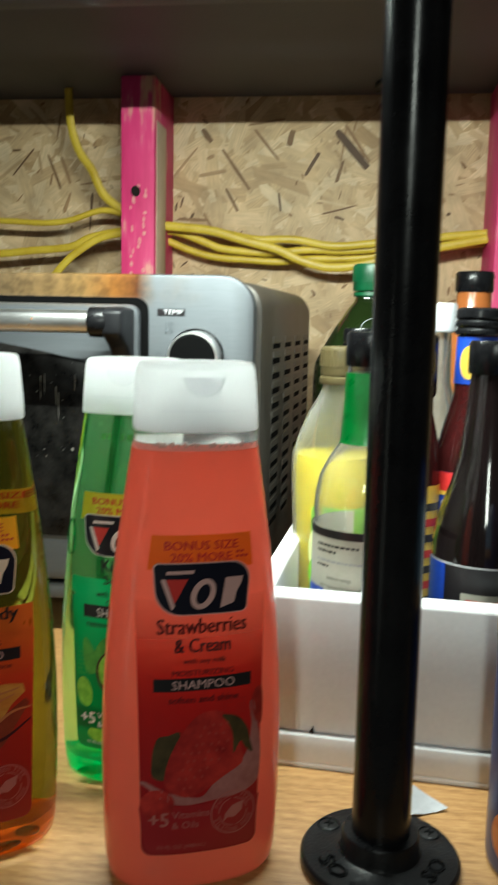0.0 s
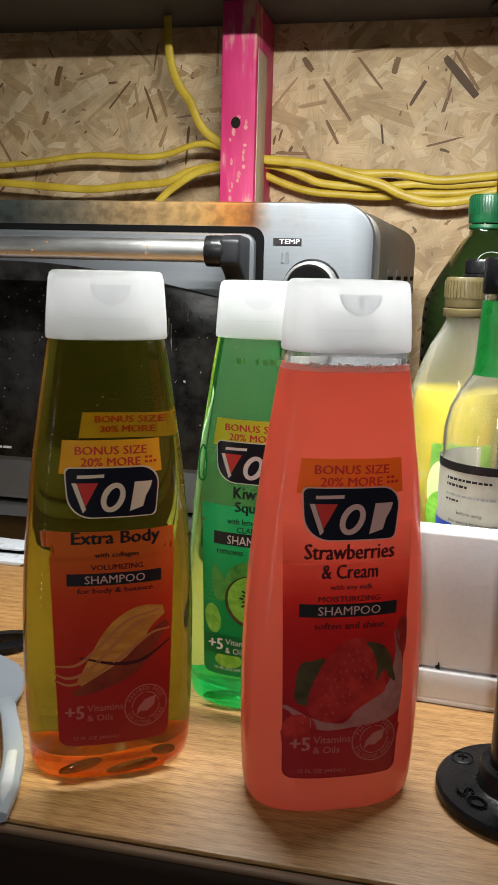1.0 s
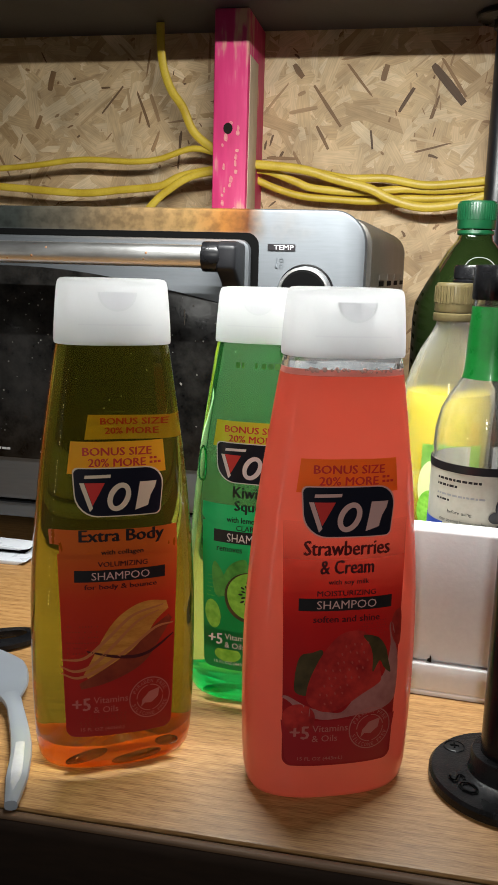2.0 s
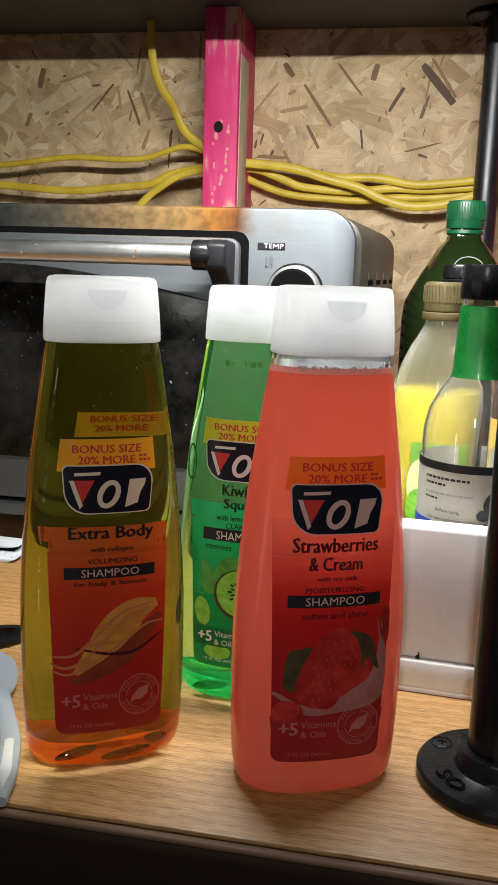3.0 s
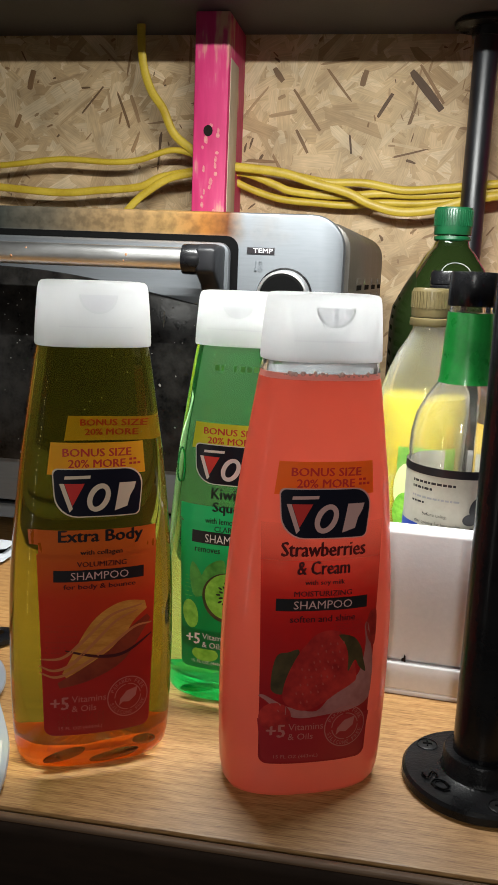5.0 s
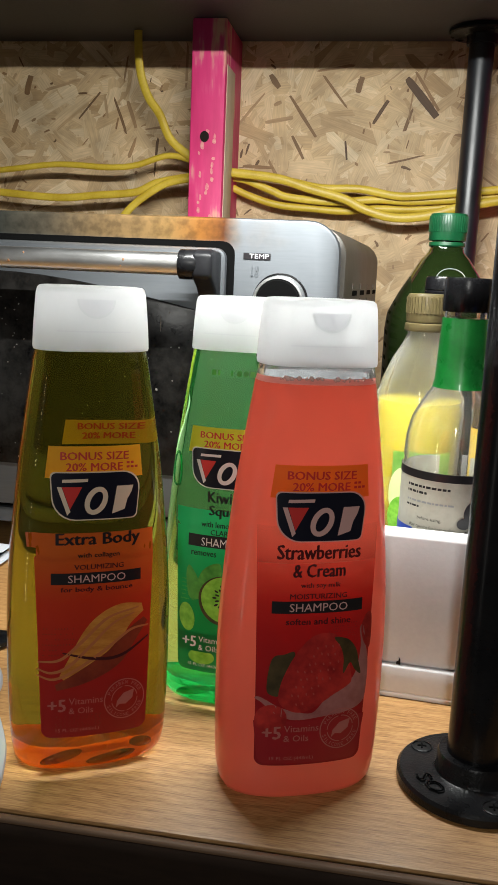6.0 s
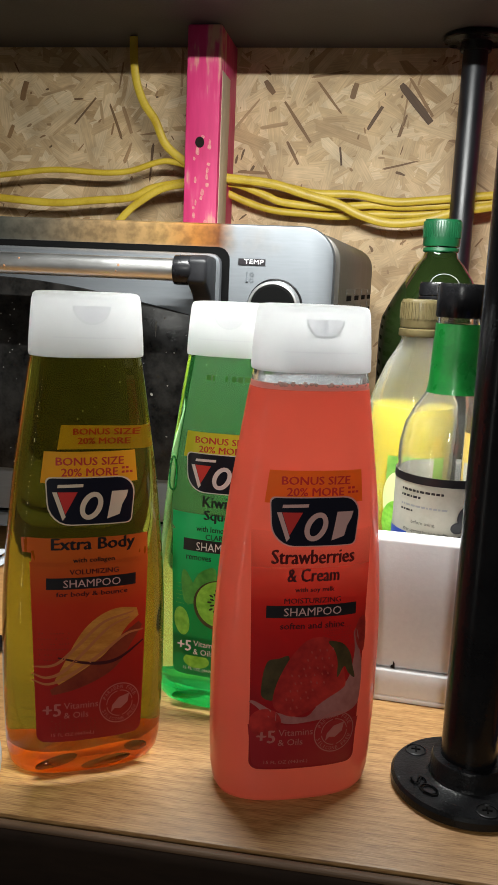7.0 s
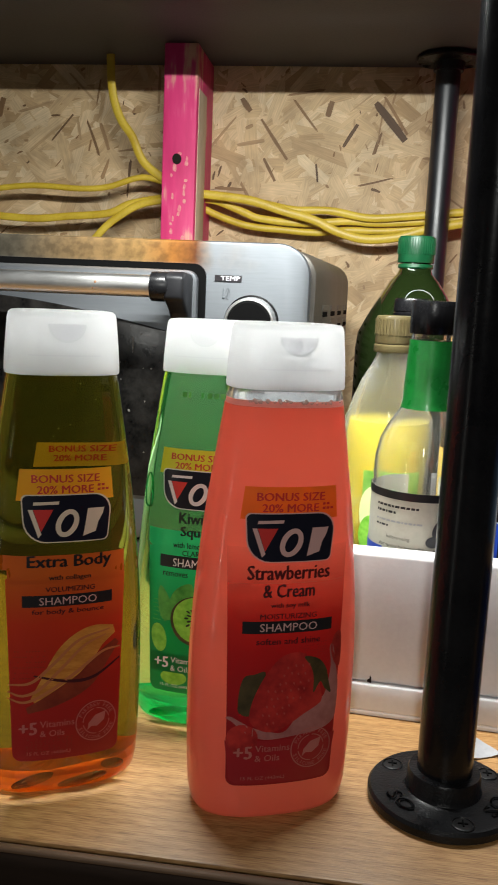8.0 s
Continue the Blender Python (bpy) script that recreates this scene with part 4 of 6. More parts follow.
def shampoo_bottle(m, label, gel, glow_mat, panel_mat, tab_mat, lines, mark, dull, opaque, lens_mat=None):
    t = thing("shampoo_bottle", m, label, "shampoo bottle", "shampoo bottles on the counter")
    top = 0.1897 if opaque else 0.1955
    body = part("bottle", loft(body_rows(0.0, top - 0.0025 if opaque else top), NEXP), gel, t)
    if not opaque:
        body.visible_shadow = False
        # added inner dome whose tint paints in the glow refracted into the base
        bm = loft([(0.0008, 0.0312, 0.0163), (0.0040, 0.0338, 0.0188), (0.0085, 0.0346, 0.0196), (0.0120, 0.0335, 0.0186), (0.0100, 0.0270, 0.0140), (0.0070, 0.0180, 0.0090), (0.0112, 0.0080, 0.0040)], 2.2, 22)
        jig = random.Random(9)
        for v in bm.verts:
            v.co += Vector((jig.uniform(-1, 1), jig.uniform(-0.7, 0.7), jig.uniform(-0.5, 1))) * 0.0011
        base = part("base_glow", bm, glow_mat, t, "tinted faceted inner dome coloured like the glow in the base", 12)
        # dark lens shapes added to stand for blotches refracted in the base
        for ru, rz, rl, turn in ((-0.0150, 0.0075, 0.0105, 14), (0.0080, 0.0050, 0.0120, 6), (0.0225, 0.0095, 0.0060, -8)):
            lens = bmesh.new()
            bmesh.ops.create_uvsphere(lens, u_segments=18, v_segments=10, radius=1.0)
            bmesh.ops.scale(lens, vec=(rl, 0.0022, 0.0026), verts=lens.verts[:])
            bmesh.ops.rotate(lens, cent=(0, 0, 0), matrix=Matrix.Rotation(radians(-turn), 3, "Y"), verts=lens.verts[:])
            k = (1 - abs(ru / 0.0372) ** NEXP) ** (1 / NEXP)
            bmesh.ops.translate(lens, vec=(ru, -(0.0222 * k - 0.0028), rz), verts=lens.verts[:])
            part("base_lens", lens, lens_mat, t, "dark lens shape added for a refracted blotch in the base")
    else:
        neck = part("bottle_neck", loft(body_rows(top + 0.0002, 0.1962), NEXP), THIN_GLASS, t, "clear plastic neck")
        neck.visible_shadow = False
        part("foam", loft(body_rows(top - 0.0024, top, 0.0002), NEXP), FOAM, t, "pale foam at the fill line")
    rng = random.Random(len(label))
    made = []
    if opaque:
        for i in range(30):
            u = rng.uniform(-0.0225, 0.0225)
            rr = rng.uniform(0.0003, 0.0009) * (1.25 if -0.018 < u < 0.006 else 0.7)
            v = top + rng.uniform(-0.0008, 0.0006)
            a, b = half_width(v), half_depth(v)
            bb = bmesh.new()
            bmesh.ops.create_uvsphere(bb, u_segments=10, v_segments=6, radius=rr)
            bmesh.ops.translate(bb, vec=(u, -(b - 0.6 * rr) * (1 - abs(u / a) ** NEXP) ** (1 / NEXP), v), verts=bb.verts[:])
            made.append(bb)
        part("foam_bubbles", merge(*made), FOAM_BEAD, t, "clear bubbles at the fill line")
    else:
        for i in range(7):
            v = 0.150 + 0.042 * rng.random() ** 0.7
            a, b = half_width(v), half_depth(v)
            u, rr = rng.uniform(-0.7, 0.7) * a, rng.uniform(0.00015, 0.0004)
            bb = bmesh.new()
            bmesh.ops.create_uvsphere(bb, u_segments=8, v_segments=5, radius=rr)
            bmesh.ops.translate(bb, vec=(u, -(b - 2.5 * rr) * (1 - abs(u / a) ** NEXP) ** (1 / NEXP), v), verts=bb.verts[:])
            made.append(bb)
        part("air_bubbles", merge(*made), BUBBLE, t, "tiny trapped air bubbles")
    # flip cap
    cap = [(0.1945, 0.0256, 0.0182), (0.1955, 0.0258, 0.0184), (0.2025, 0.0255, 0.0182), (0.212, 0.0248, 0.0176), (0.2185, 0.0242, 0.0171), (0.2208, 0.0236, 0.0166), (0.2217, 0.0226, 0.0157), (0.2220, 0.0205, 0.0138)]
    cap_ob = part("flip_cap", loft(cap, 2.7), CAP_PL, t, "frosted white flip cap")
    part("cap_throat", lathe([(0.0115, 0.1962), (0.0115, 0.2090), (0.0100, 0.2100)], 28), CAP_PL, cap_ob, "white inner throat")
    def cap_front(u, v, eps):
        a = float(np.interp(v, [r[0] for r in cap], [r[1] for r in cap]))
        b = float(np.interp(v, [r[0] for r in cap], [r[2] for r in cap]))
        return (u, -b * (1 - abs(u / a) ** 2.7) ** (1 / 2.7) - eps, v)
    moon = [(0.0074 * math.cos(radians(180 + 11.25 * i)), 0.2165 + 0.0070 * math.sin(radians(180 + 11.25 * i))) for i in range(17)]
    # flat sheets: duller for the notch's shade, paler for its bright rim
    decal("thumb_notch", flat_poly(moon), cap_front, 0.0003, NOTCH_PL, cap_ob, "half round thumb notch with its shade in the sheet's tone", 0.002)
    decal("notch_rim", flat_ring(0, 0.2165, 0.0083, 0.0079, 0.0009, 40, 0.0, tuple(range(20))), cap_front, 0.0006, NOTCH_RIM, cap_ob, "flat pale ring for the notch's bright rim", 0)
    # strip that draws the soft highlight line across the cap
    decal("cap_highlight", flat_poly([(-0.0165, 0.2028), (0.0150, 0.2028), (0.0150, 0.2034), (-0.0165, 0.2034)]), cap_front, 0.0003, NOTCH_PL, cap_ob, "faint strip painting the cap's highlight line", 0.002)
    decal("notch_rib", flat_poly([(-0.0010, 0.2107), (0.0010, 0.2107), (0.0010, 0.2163), (-0.0010, 0.2163)]), cap_front, 0.0006, NOTCH_PL, cap_ob, "", 0.002)
    # label
    lab = decal("label", flat_poly(tapered_panel(0.0155, lines["panel_top"], 0.0245, 0.0270, 0.004)), front, 0.0003, panel_mat, t, "printed shampoo label")
    decal("bonus_tab", flat_poly([(-0.0205, 0.1540), (0.0200, 0.1540), (0.0212, 0.1400), (-0.0222, 0.1400)]), front, 0.0004, tab_mat, lab, "orange bonus tab")
    tiny = []
    for row, v in enumerate((0.1459, 0.1440)):
        for k in range(3 if row else 2):
            u = 0.0136 + 0.0019 * k
            tiny.append([(u, v), (u + 0.0014, v), (u + 0.0014, v + 0.0010), (u, v + 0.0010)])
    decal("tiny_print", flat_poly(*tiny), front, 0.0010, RED_INK, lab, "tiny unreadable print", 0)
    brand_badge(lab, mark)
    for text, u0, u1, v0, v1, material in lines["text"]:
        decal("lettering", words(text, u0, u1, v0, v1, 0.04 if v1 - v0 > 0.0055 or "0" in text or "BONUS" in text else 0.03 if material in (MAROON, BLACK_INK) else 0), front, 0.0010, material, lab, "", 0.004)
    decal("name_bar", flat_poly([(-0.0200, 0.0880), (0.0208, 0.0880), (0.0208, 0.0935), (-0.0200, 0.0935)]), front, 0.0006, BLACK_INK, lab, "black name bar")
    seal(lab, 0.0138, 0.0318, dull)
    return t, lab


def common(top, ink, dull, bonus_ink, bar_ink=WHITE_INK):
    return [("BONUS SIZE", -0.0155, 0.0145, 0.1480, 0.1515, bonus_ink), ("20% MORE", -0.0132, 0.0118, 0.1432, 0.1467, bonus_ink), ("SHAMPOO", -0.0125, 0.0135, 0.0889, 0.0925, bar_ink),
            ("+5", -0.0215, -0.0137, 0.0285, 0.0345, dull), ("Vitamins", -0.0122, 0.0035, 0.0318, 0.0349, dull), ("& Oils", -0.0122, -0.0010, 0.0272, 0.0302, dull), ("15 FL OZ (443mL)", -0.0180, 0.0018, 0.0178, 0.0199, dull)]


DOTS = random.Random(5)


def dotted(cx, cz, w, h, material, lab, name="dot_pattern"):
    cells = []
    for i in range(11):
        for j in range(6):
            if DOTS.random() < 0.8:
                cells.append(ellipse(cx + (i / 10 - 0.5) * w + 0.0004 * (j % 2), cz + (j / 5 - 0.5) * h, 0.00032, 0.00032, 0, 6))
    decal(name, flat_poly(*cells), front, 0.0007, material, lab, "", 0)


# pink bottle
LIFT = ((0.015, 0.003), (0.04, 0.003), (0.09, 0.0017), (0.118, 0.002), (0.1205, 0.0))
PINK_PANEL = printed("pink_label_ink", [(0.0, (0.29, 0.012, 0.018)), (0.35, (0.33, 0.010, 0.015)), (0.62, (0.46, 0.014, 0.014)), (0.85, (0.72, 0.036, 0.022)), (1.0, (0.75, 0.10, 0.06))], 0.015, 0.128, glow=0.3, fade=(0.096, 0.130))
PINK_TAB = printed("pink_bonus_ink", [(0.0, (0.85, 0.20, 0.02)), (1.0, (0.86, 0.27, 0.03))], 0.14, 0.154, glow=0.45)
p_lines = {"panel_top": 0.128, "text": common(0.154, BLACK_INK, DIM_INK, RED_INK, PALE_INK) + [
    ("Strawberries", -0.0185, 0.0183, 0.1118, 0.1180, MAROON), ("& Cream", -0.0115, 0.0115, 0.1040, 0.1098, MAROON), ("with soy milk", -0.0080, 0.0097, 0.0988, 0.1016, MAROON),
    ("MOISTURIZING", -0.0125, 0.0130, 0.0945, 0.0968, MAROON), ("soften and shine", -0.0138, 0.0153, 0.0828, 0.0858, MAROON)]}
pink, p_lab = shampoo_bottle(pose(-0.0012, 0.3822, 0, 0, 0, 22) @ Matrix.Diagonal((0.998, 0.985, 1.001, 1)), "milky pink strawberry shampoo bottle with red label and white cap", PINK_GEL, None, PINK_PANEL, PINK_TAB, p_lines, PALE_INK, DIM_INK, True)
BERRY = mottled("berry_ink", (0.24, 0.007, 0.009), (0.50, 0.026, 0.020), 0.35, scale=120, bump=0.0)
CREAM = mottled("cream_ink", (0.29, 0.085, 0.08), (0.42, 0.16, 0.145), 0.35, scale=120, bump=0.0)
LEAF_D = mottled("dark_leaf_ink", (0.030, 0.021, 0.007), (0.080, 0.052, 0.017), 0.4, scale=150, bump=0.0)
decal("leaf_print", flat_poly(smooth([(-0.0200, 0.0505), (-0.0206, 0.0570), (-0.0196, 0.0645), (-0.0178, 0.0682), (-0.0140, 0.0690), (-0.0092, 0.0700), (-0.0100, 0.0620), (-0.0140, 0.0500)])), front, 0.0005, LEAF_D, p_lab, "dark green printed leaf")
decal("cream_splash", flat_poly(smooth([(-0.0255, 0.0480), (-0.0230, 0.0485), (-0.0150, 0.0440), (-0.0090, 0.0420), (0.0000, 0.0405), (0.0060, 0.0470), (0.0140, 0.0530), (0.0192, 0.0575), (0.0215, 0.0700), (0.0205, 0.0790), (0.0222, 0.0800), (0.0245, 0.0690), (0.0258, 0.0600), (0.0255, 0.0480), (0.0240, 0.0430), (0.0180, 0.0400), (0.0060, 0.0385), (-0.0080, 0.0375), (-0.0170, 0.0410), (-0.0225, 0.0460)])), front, 0.00055, CREAM, p_lab, "pale printed cream splash")
berry = [(-0.0155, 0.0479), (-0.0148, 0.0546), (-0.0126, 0.0612), (-0.0094, 0.0679), (-0.0057, 0.0732), (-0.0020, 0.0769), (0.0025, 0.0785), (0.0079, 0.0780), (0.0120, 0.0745), (0.0150, 0.0679), (0.0170, 0.0599), (0.0178, 0.0546), (0.0158, 0.0522), (0.0091, 0.0485), (0.0035, 0.0447), (-0.0027, 0.0415), (-0.0081, 0.0413), (-0.0131, 0.0439)]
decal("berry_print", flat_poly(smooth(berry)), front, 0.0007, BERRY, p_lab, "red printed strawberry")
rng = random.Random(12)
seeds = []
for i in range(9):
    for j in range(8):
        u, v = -0.0110 + 0.0034 * i + 0.0015 * (j % 2), 0.0455 + 0.0038 * j
        if ((u + 0.006 - 0.45 * (v - 0.045)) / 0.0088) ** 2 + ((v - 0.0600) / 0.0165) ** 2 < 1:
            seeds.append(ellipse(u + rng.uniform(-0.0006, 0.0006), v + rng.uniform(-0.0006, 0.0006), 0.00038, 0.0007, 20, 8))
decal("seed_print", flat_poly(*seeds), front, 0.0009, SEED_INK, p_lab, "pale printed seeds", 0)
decal("berry_leaves", flat_poly(smooth([(0.0084, 0.0762), (0.0115, 0.0715), (0.0132, 0.0660), (0.0135, 0.0585), (0.0165, 0.0635), (0.0188, 0.0600), (0.0222, 0.0572), (0.0207, 0.0635), (0.0192, 0.0695), (0.0150, 0.0748)])), front, 0.0009, LEAF_D, p_lab, "dark green printed leaves")
decal("second_berry", flat_poly(ellipse(-0.0182, 0.0380, 0.0070, 0.0070, 0, 24)), front, 0.0006, BERRY, p_lab, "small printed strawberry")
decal("third_berry", flat_poly(smooth([(0.0228, 0.0850), (0.0262, 0.0850), (0.0262, 0.0700), (0.0232, 0.0715), (0.0212, 0.0785)])), front, 0.0006, BERRY, p_lab, "printed strawberry at the label edge")
decal("band_print", flat_poly(tapered_panel(0.0165, 0.0370, 0.0235, 0.0256, 0.004)), front, 0.0004, printed("band_ink", [(0, (0.30, 0.011, 0.018)), (1, (0.36, 0.013, 0.019))], 0.015, 0.037, glow=0.15), p_lab, "dark red band")
dotted(0.012, 0.0795, 0.012, 0.006, BERRY, p_lab)

# amber bottle
LIFT = ((0.015, 0.003), (0.034, 0.003), (0.07, 0.0048), (0.09, 0.0040), (0.1122, 0.0033), (0.1150, 0.0005), (0.1205, 0.0))
AMBER_PANEL = printed("amber_label_ink", [(0.0, (0.25, 0.008, 0.009)), (0.45, (0.33, 0.012, 0.008)), (0.75, (0.47, 0.03, 0.008)), (1.0, (0.54, 0.10, 0.012))], 0.015, 0.112, glow=0.15)
AMBER_TAB = printed("amber_bonus_ink", [(0.0, (1.0, 0.40, 0.02)), (1.0, (1.0, 0.46, 0.025))], 0.14, 0.154, glow=0.5)
a_lines = {"panel_top": 0.1010, "text": common(0.154, BLACK_INK, DIM_INK, RED_INK, PALE_INK) + [
    ("Extra Body", -0.0176, 0.0200, 0.1050, 0.1122, BLACK_INK), ("with collagen", -0.0082, 0.0106, 0.1000, 0.1029, BLACK_INK), ("VOLUMIZING", -0.0097, 0.0125, 0.0950, 0.0974, MAROON), ("for body & bounce", -0.0157, 0.0168, 0.0838, 0.0868, MAROON)]}
amber, a_lab = shampoo_bottle(pose(-0.1026, 0.3820, 0, 0, 0, 27.5) @ Matrix.Diagonal((0.984, 0.980, 1.005, 1)), "clear amber shampoo bottle with red label and white cap", AMBER_GEL, AMBER_GLOW, AMBER_PANEL, AMBER_TAB, a_lines, CREAM_INK, DIM_INK, False, AMBER_LENS)
decal("side_panel", flat_poly([(-0.0300, 0.1052), (-0.0305, 0.1115), (-0.0270, 0.1145), (0.0266, 0.1150), (0.0268, 0.0990), (-0.0262, 0.0990), (-0.0262, 0.1052)]), front, 0.00025, AMBER_PANEL, a_lab, "red orange label band")


def rear(u, v, eps):
    a, b = half_width(v), half_depth(v)
    return (u, (b - 0.0022) * max(0.0, 1 - abs(u / a) ** NEXP) ** (1 / NEXP) - eps, v)


# the front tab's reflection in the back wall, laid in as coloured print
back = decal("tab_reflection", flat_poly([(-0.0085, 0.1605), (0.0245, 0.1600), (0.0250, 0.1490), (-0.0100, 0.1490)]), rear, 0.0, printed("tab_reflection_ink", [(0.0, (0.62, 0.33, 0.03)), (1.0, (0.64, 0.36, 0.03))], 0.14, 0.16, glow=0.0), amber, "orange tab drawn for the front tab's reflection in the back wall")
for text, u0, u1, v0, v1 in (("BONUS SIZE", -0.0040, 0.0215, 0.1560, 0.1590), ("20% MORE", -0.0022, 0.0190, 0.1516, 0.1546)):
    decal("lettering", words(text, u0, u1, v0, v1), rear, 0.0006, RED_INK, back, "", 0.004)
TAN = mottled("golden_hair_ink", (0.42, 0.14, 0.018), (0.62, 0.27, 0.045), 0.35, scale=60, stretch=(1, 1, 4), bump=0.0)
TAN_D = mottled("copper_ink", (0.15, 0.015, 0.008), (0.24, 0.035, 0.012), 0.35, scale=80, bump=0.0)
PEACH = plain("peach_ink", (0.46, 0.15, 0.05), 0.35)


def ribbon(points, w0, w1):
    line = spline([(x, z, 0) for x, z in points], 6)
    up, low = [], []
    for i, q in enumerate(line):
        d = (line[min(i + 1, len(line) - 1)] - line[max(i - 1, 0)]).normalized()
        w = w0 * math.sin(math.pi * min(1, i / (len(line) - 1) * 0.92 + 0.04)) + w1
        up.append((q.x - d.y * w, q.y + d.x * w))
        low.append((q.x + d.y * w, q.y - d.x * w))
    bm = bmesh.new()
    for i in range(len(line) - 1):
        bm.faces.new([bm.verts.new((x, z, 0)) for x, z in (low[i], low[i + 1], up[i + 1], up[i])])
    return bm


decal("hair_lock", ribbon([(-0.0150, 0.0440), (-0.0060, 0.0520), (0.0030, 0.0630), (0.0120, 0.0710), (0.0220, 0.0740)], 0.0068, 0.0012), front, 0.0005, TAN, a_lab, "golden printed hair lock")
decal("hair_lock_low", ribbon([(-0.0180, 0.0400), (-0.0050, 0.0450), (0.0080, 0.0520), (0.0160, 0.0610), (0.0235, 0.0680)], 0.0032, 0.0010), front, 0.0006, TAN_D, a_lab, "copper printed hair lock")
for k, pts in enumerate((((-0.0265, 0.0490), (-0.0200, 0.0470), (-0.0120, 0.0500), (-0.0020, 0.0590), (0.0080, 0.0680), (0.0180, 0.0720)),
                         ((-0.0265, 0.0460), (-0.0190, 0.0440), (-0.0090, 0.0480), (0.0040, 0.0560), (0.0160, 0.0640), (0.0250, 0.0650)),
                         ((-0.0260, 0.0520), (-0.0160, 0.0530), (-0.0060, 0.0610), (0.0060, 0.0710), (0.0200, 0.0745)),
                         ((-0.0150, 0.0560), (0.0000, 0.0525), (0.0120, 0.0530), (0.0250, 0.0600)))):
    decal("hair_strand", ribbon(pts, 0.0005, 0.00025), front, 0.0008, PEACH if k < 3 else MAROON, a_lab, "thin printed hair strand")
dotted(-0.0170, 0.0610, 0.013, 0.012, TAN_D, a_lab)
dotted(-0.0080, 0.0230, 0.020, 0.006, TAN_D, a_lab)

# green bottle
LIFT = ((0.015, 0.005), (0.03, 0.006), (0.058, 0.006), (0.09, 0.003), (0.094, 0.0045), (0.10, 0.0055), (0.1162, 0.0054), (0.1212, 0.002), (0.154, 0.0012), (0.17, 0.0))
GREEN_PANEL = printed("green_label_ink", [(0.0, (0.012, 0.20, 0.05)), (0.5, (0.015, 0.25, 0.06)), (0.8, (0.03, 0.40, 0.13)), (1.0, (0.05, 0.52, 0.20))], 0.015, 0.108, glow=0.4)
GREEN_TAB = printed("green_bonus_ink", [(0.0, (0.70, 0.62, 0.03)), (1.0, (0.72, 0.62, 0.04))], 0.14, 0.154, glow=0.35)
g_lines = {"panel_top": 0.0965, "text": common(0.154, BLACK_INK, WHITE_INK, RED_INK) + [
    ("Kiwi", -0.0098, 0.0030, 0.1102, 0.1162, BLACK_INK), ("Squeeze", -0.0088, 0.0160, 0.1018, 0.1086, BLACK_INK), ("with lemon", -0.0128, 0.0040, 0.0973, 0.1000, BLACK_INK), ("removes", -0.0180, -0.0040, 0.0826, 0.0852, BLACK_INK), ("CLARIFYING", -0.0075, 0.0140, 0.0938, 0.0962, BLACK_INK)]}
green, g_lab = shampoo_bottle(pose(-0.0468, 0.4545, 0, 0, 0, -3) @ Matrix.Diagonal((0.985, 0.985, 0.990, 1)), "clear green kiwi shampoo bottle with green label and white cap", GREEN_GEL, GREEN_GLOW, GREEN_PANEL, GREEN_TAB, g_lines, WHITE_INK, WHITE_INK, False, GRIP_LENS_GREEN)
decal("side_panel", flat_poly([(-0.0275, 0.0985), (-0.0275, 0.1060), (0.0270, 0.1060), (0.0268, 0.0960), (-0.0245, 0.0960)]), front, 0.00025, GREEN_PANEL, g_lab, "green label band")
KIWI = mottled("kiwi_flesh_ink", (0.16, 0.46, 0.03), (0.30, 0.66, 0.07), 0.35, scale=200, bump=0.0)
KIWI_C = plain("kiwi_core_ink", (0.70, 0.78, 0.36), 0.35)
LEAF_G = mottled("leaf_ink", (0.04, 0.22, 0.03), (0.12, 0.42, 0.06), 0.35, scale=150, bump=0.0)
for pts in ([(-0.0180, 0.0560), (-0.0205, 0.0690), (-0.0190, 0.0760), (-0.0140, 0.0690), (-0.0110, 0.0580)], [(-0.0150, 0.0600), (-0.0110, 0.0740), (-0.0020, 0.0790), (-0.0010, 0.0690), (-0.0060, 0.0600)]):
    decal("leaf_print", flat_poly(smooth(pts)), front, 0.0005, LEAF_G, g_lab, "green printed leaf")
decal("kiwi_rind", flat_poly(ellipse(0.0012, 0.0570, 0.0142, 0.0146, 0, 36)), front, 0.0006, LEAF_D, g_lab, "dark printed kiwi rind")
decal("kiwi_slice", flat_poly(ellipse(0.0016, 0.0577, 0.0131, 0.0134, 0, 36)), front, 0.0008, KIWI, g_lab, "green printed kiwi slice")
decal("kiwi_core", flat_poly(ellipse(0.0035, 0.0580, 0.0042, 0.0048, 0, 20)), front, 0.0010, KIWI_C, g_lab, "pale printed kiwi core")
decal("kiwi_seeds", flat_poly(*[ellipse(0.0035 + r * math.cos(a), 0.0580 + r * 1.05 * math.sin(a), 0.0013, 0.0006, math.degrees(a), 8) for k in range(24) for a, r in ((2 * math.pi * k / 24, 0.0062 if k % 2 else 0.0075),)]), front, 0.0010, BLACK_INK, g_lab, "black printed kiwi seeds", 0)
decal("lime_slice", flat_poly(ellipse(-0.0195, 0.0450, 0.0045, 0.0080, 10, 20)), front, 0.0006, KIWI, g_lab, "green printed lime slice")
decal("lime_slice_low", flat_poly(ellipse(-0.0105, 0.0235, 0.0075, 0.0040, 0, 20)), front, 0.0004, KIWI, g_lab, "green printed lime slice")
decal("band_print", flat_poly([(-0.0238, 0.0262), (0.0250, 0.0262), (0.0255, 0.0368), (-0.0245, 0.0368)]), front, 0.0007, GREEN_PANEL, g_lab, "green printed band")
dotted(-0.0190, 0.0610, 0.008, 0.012, LEAF_G, g_lab)
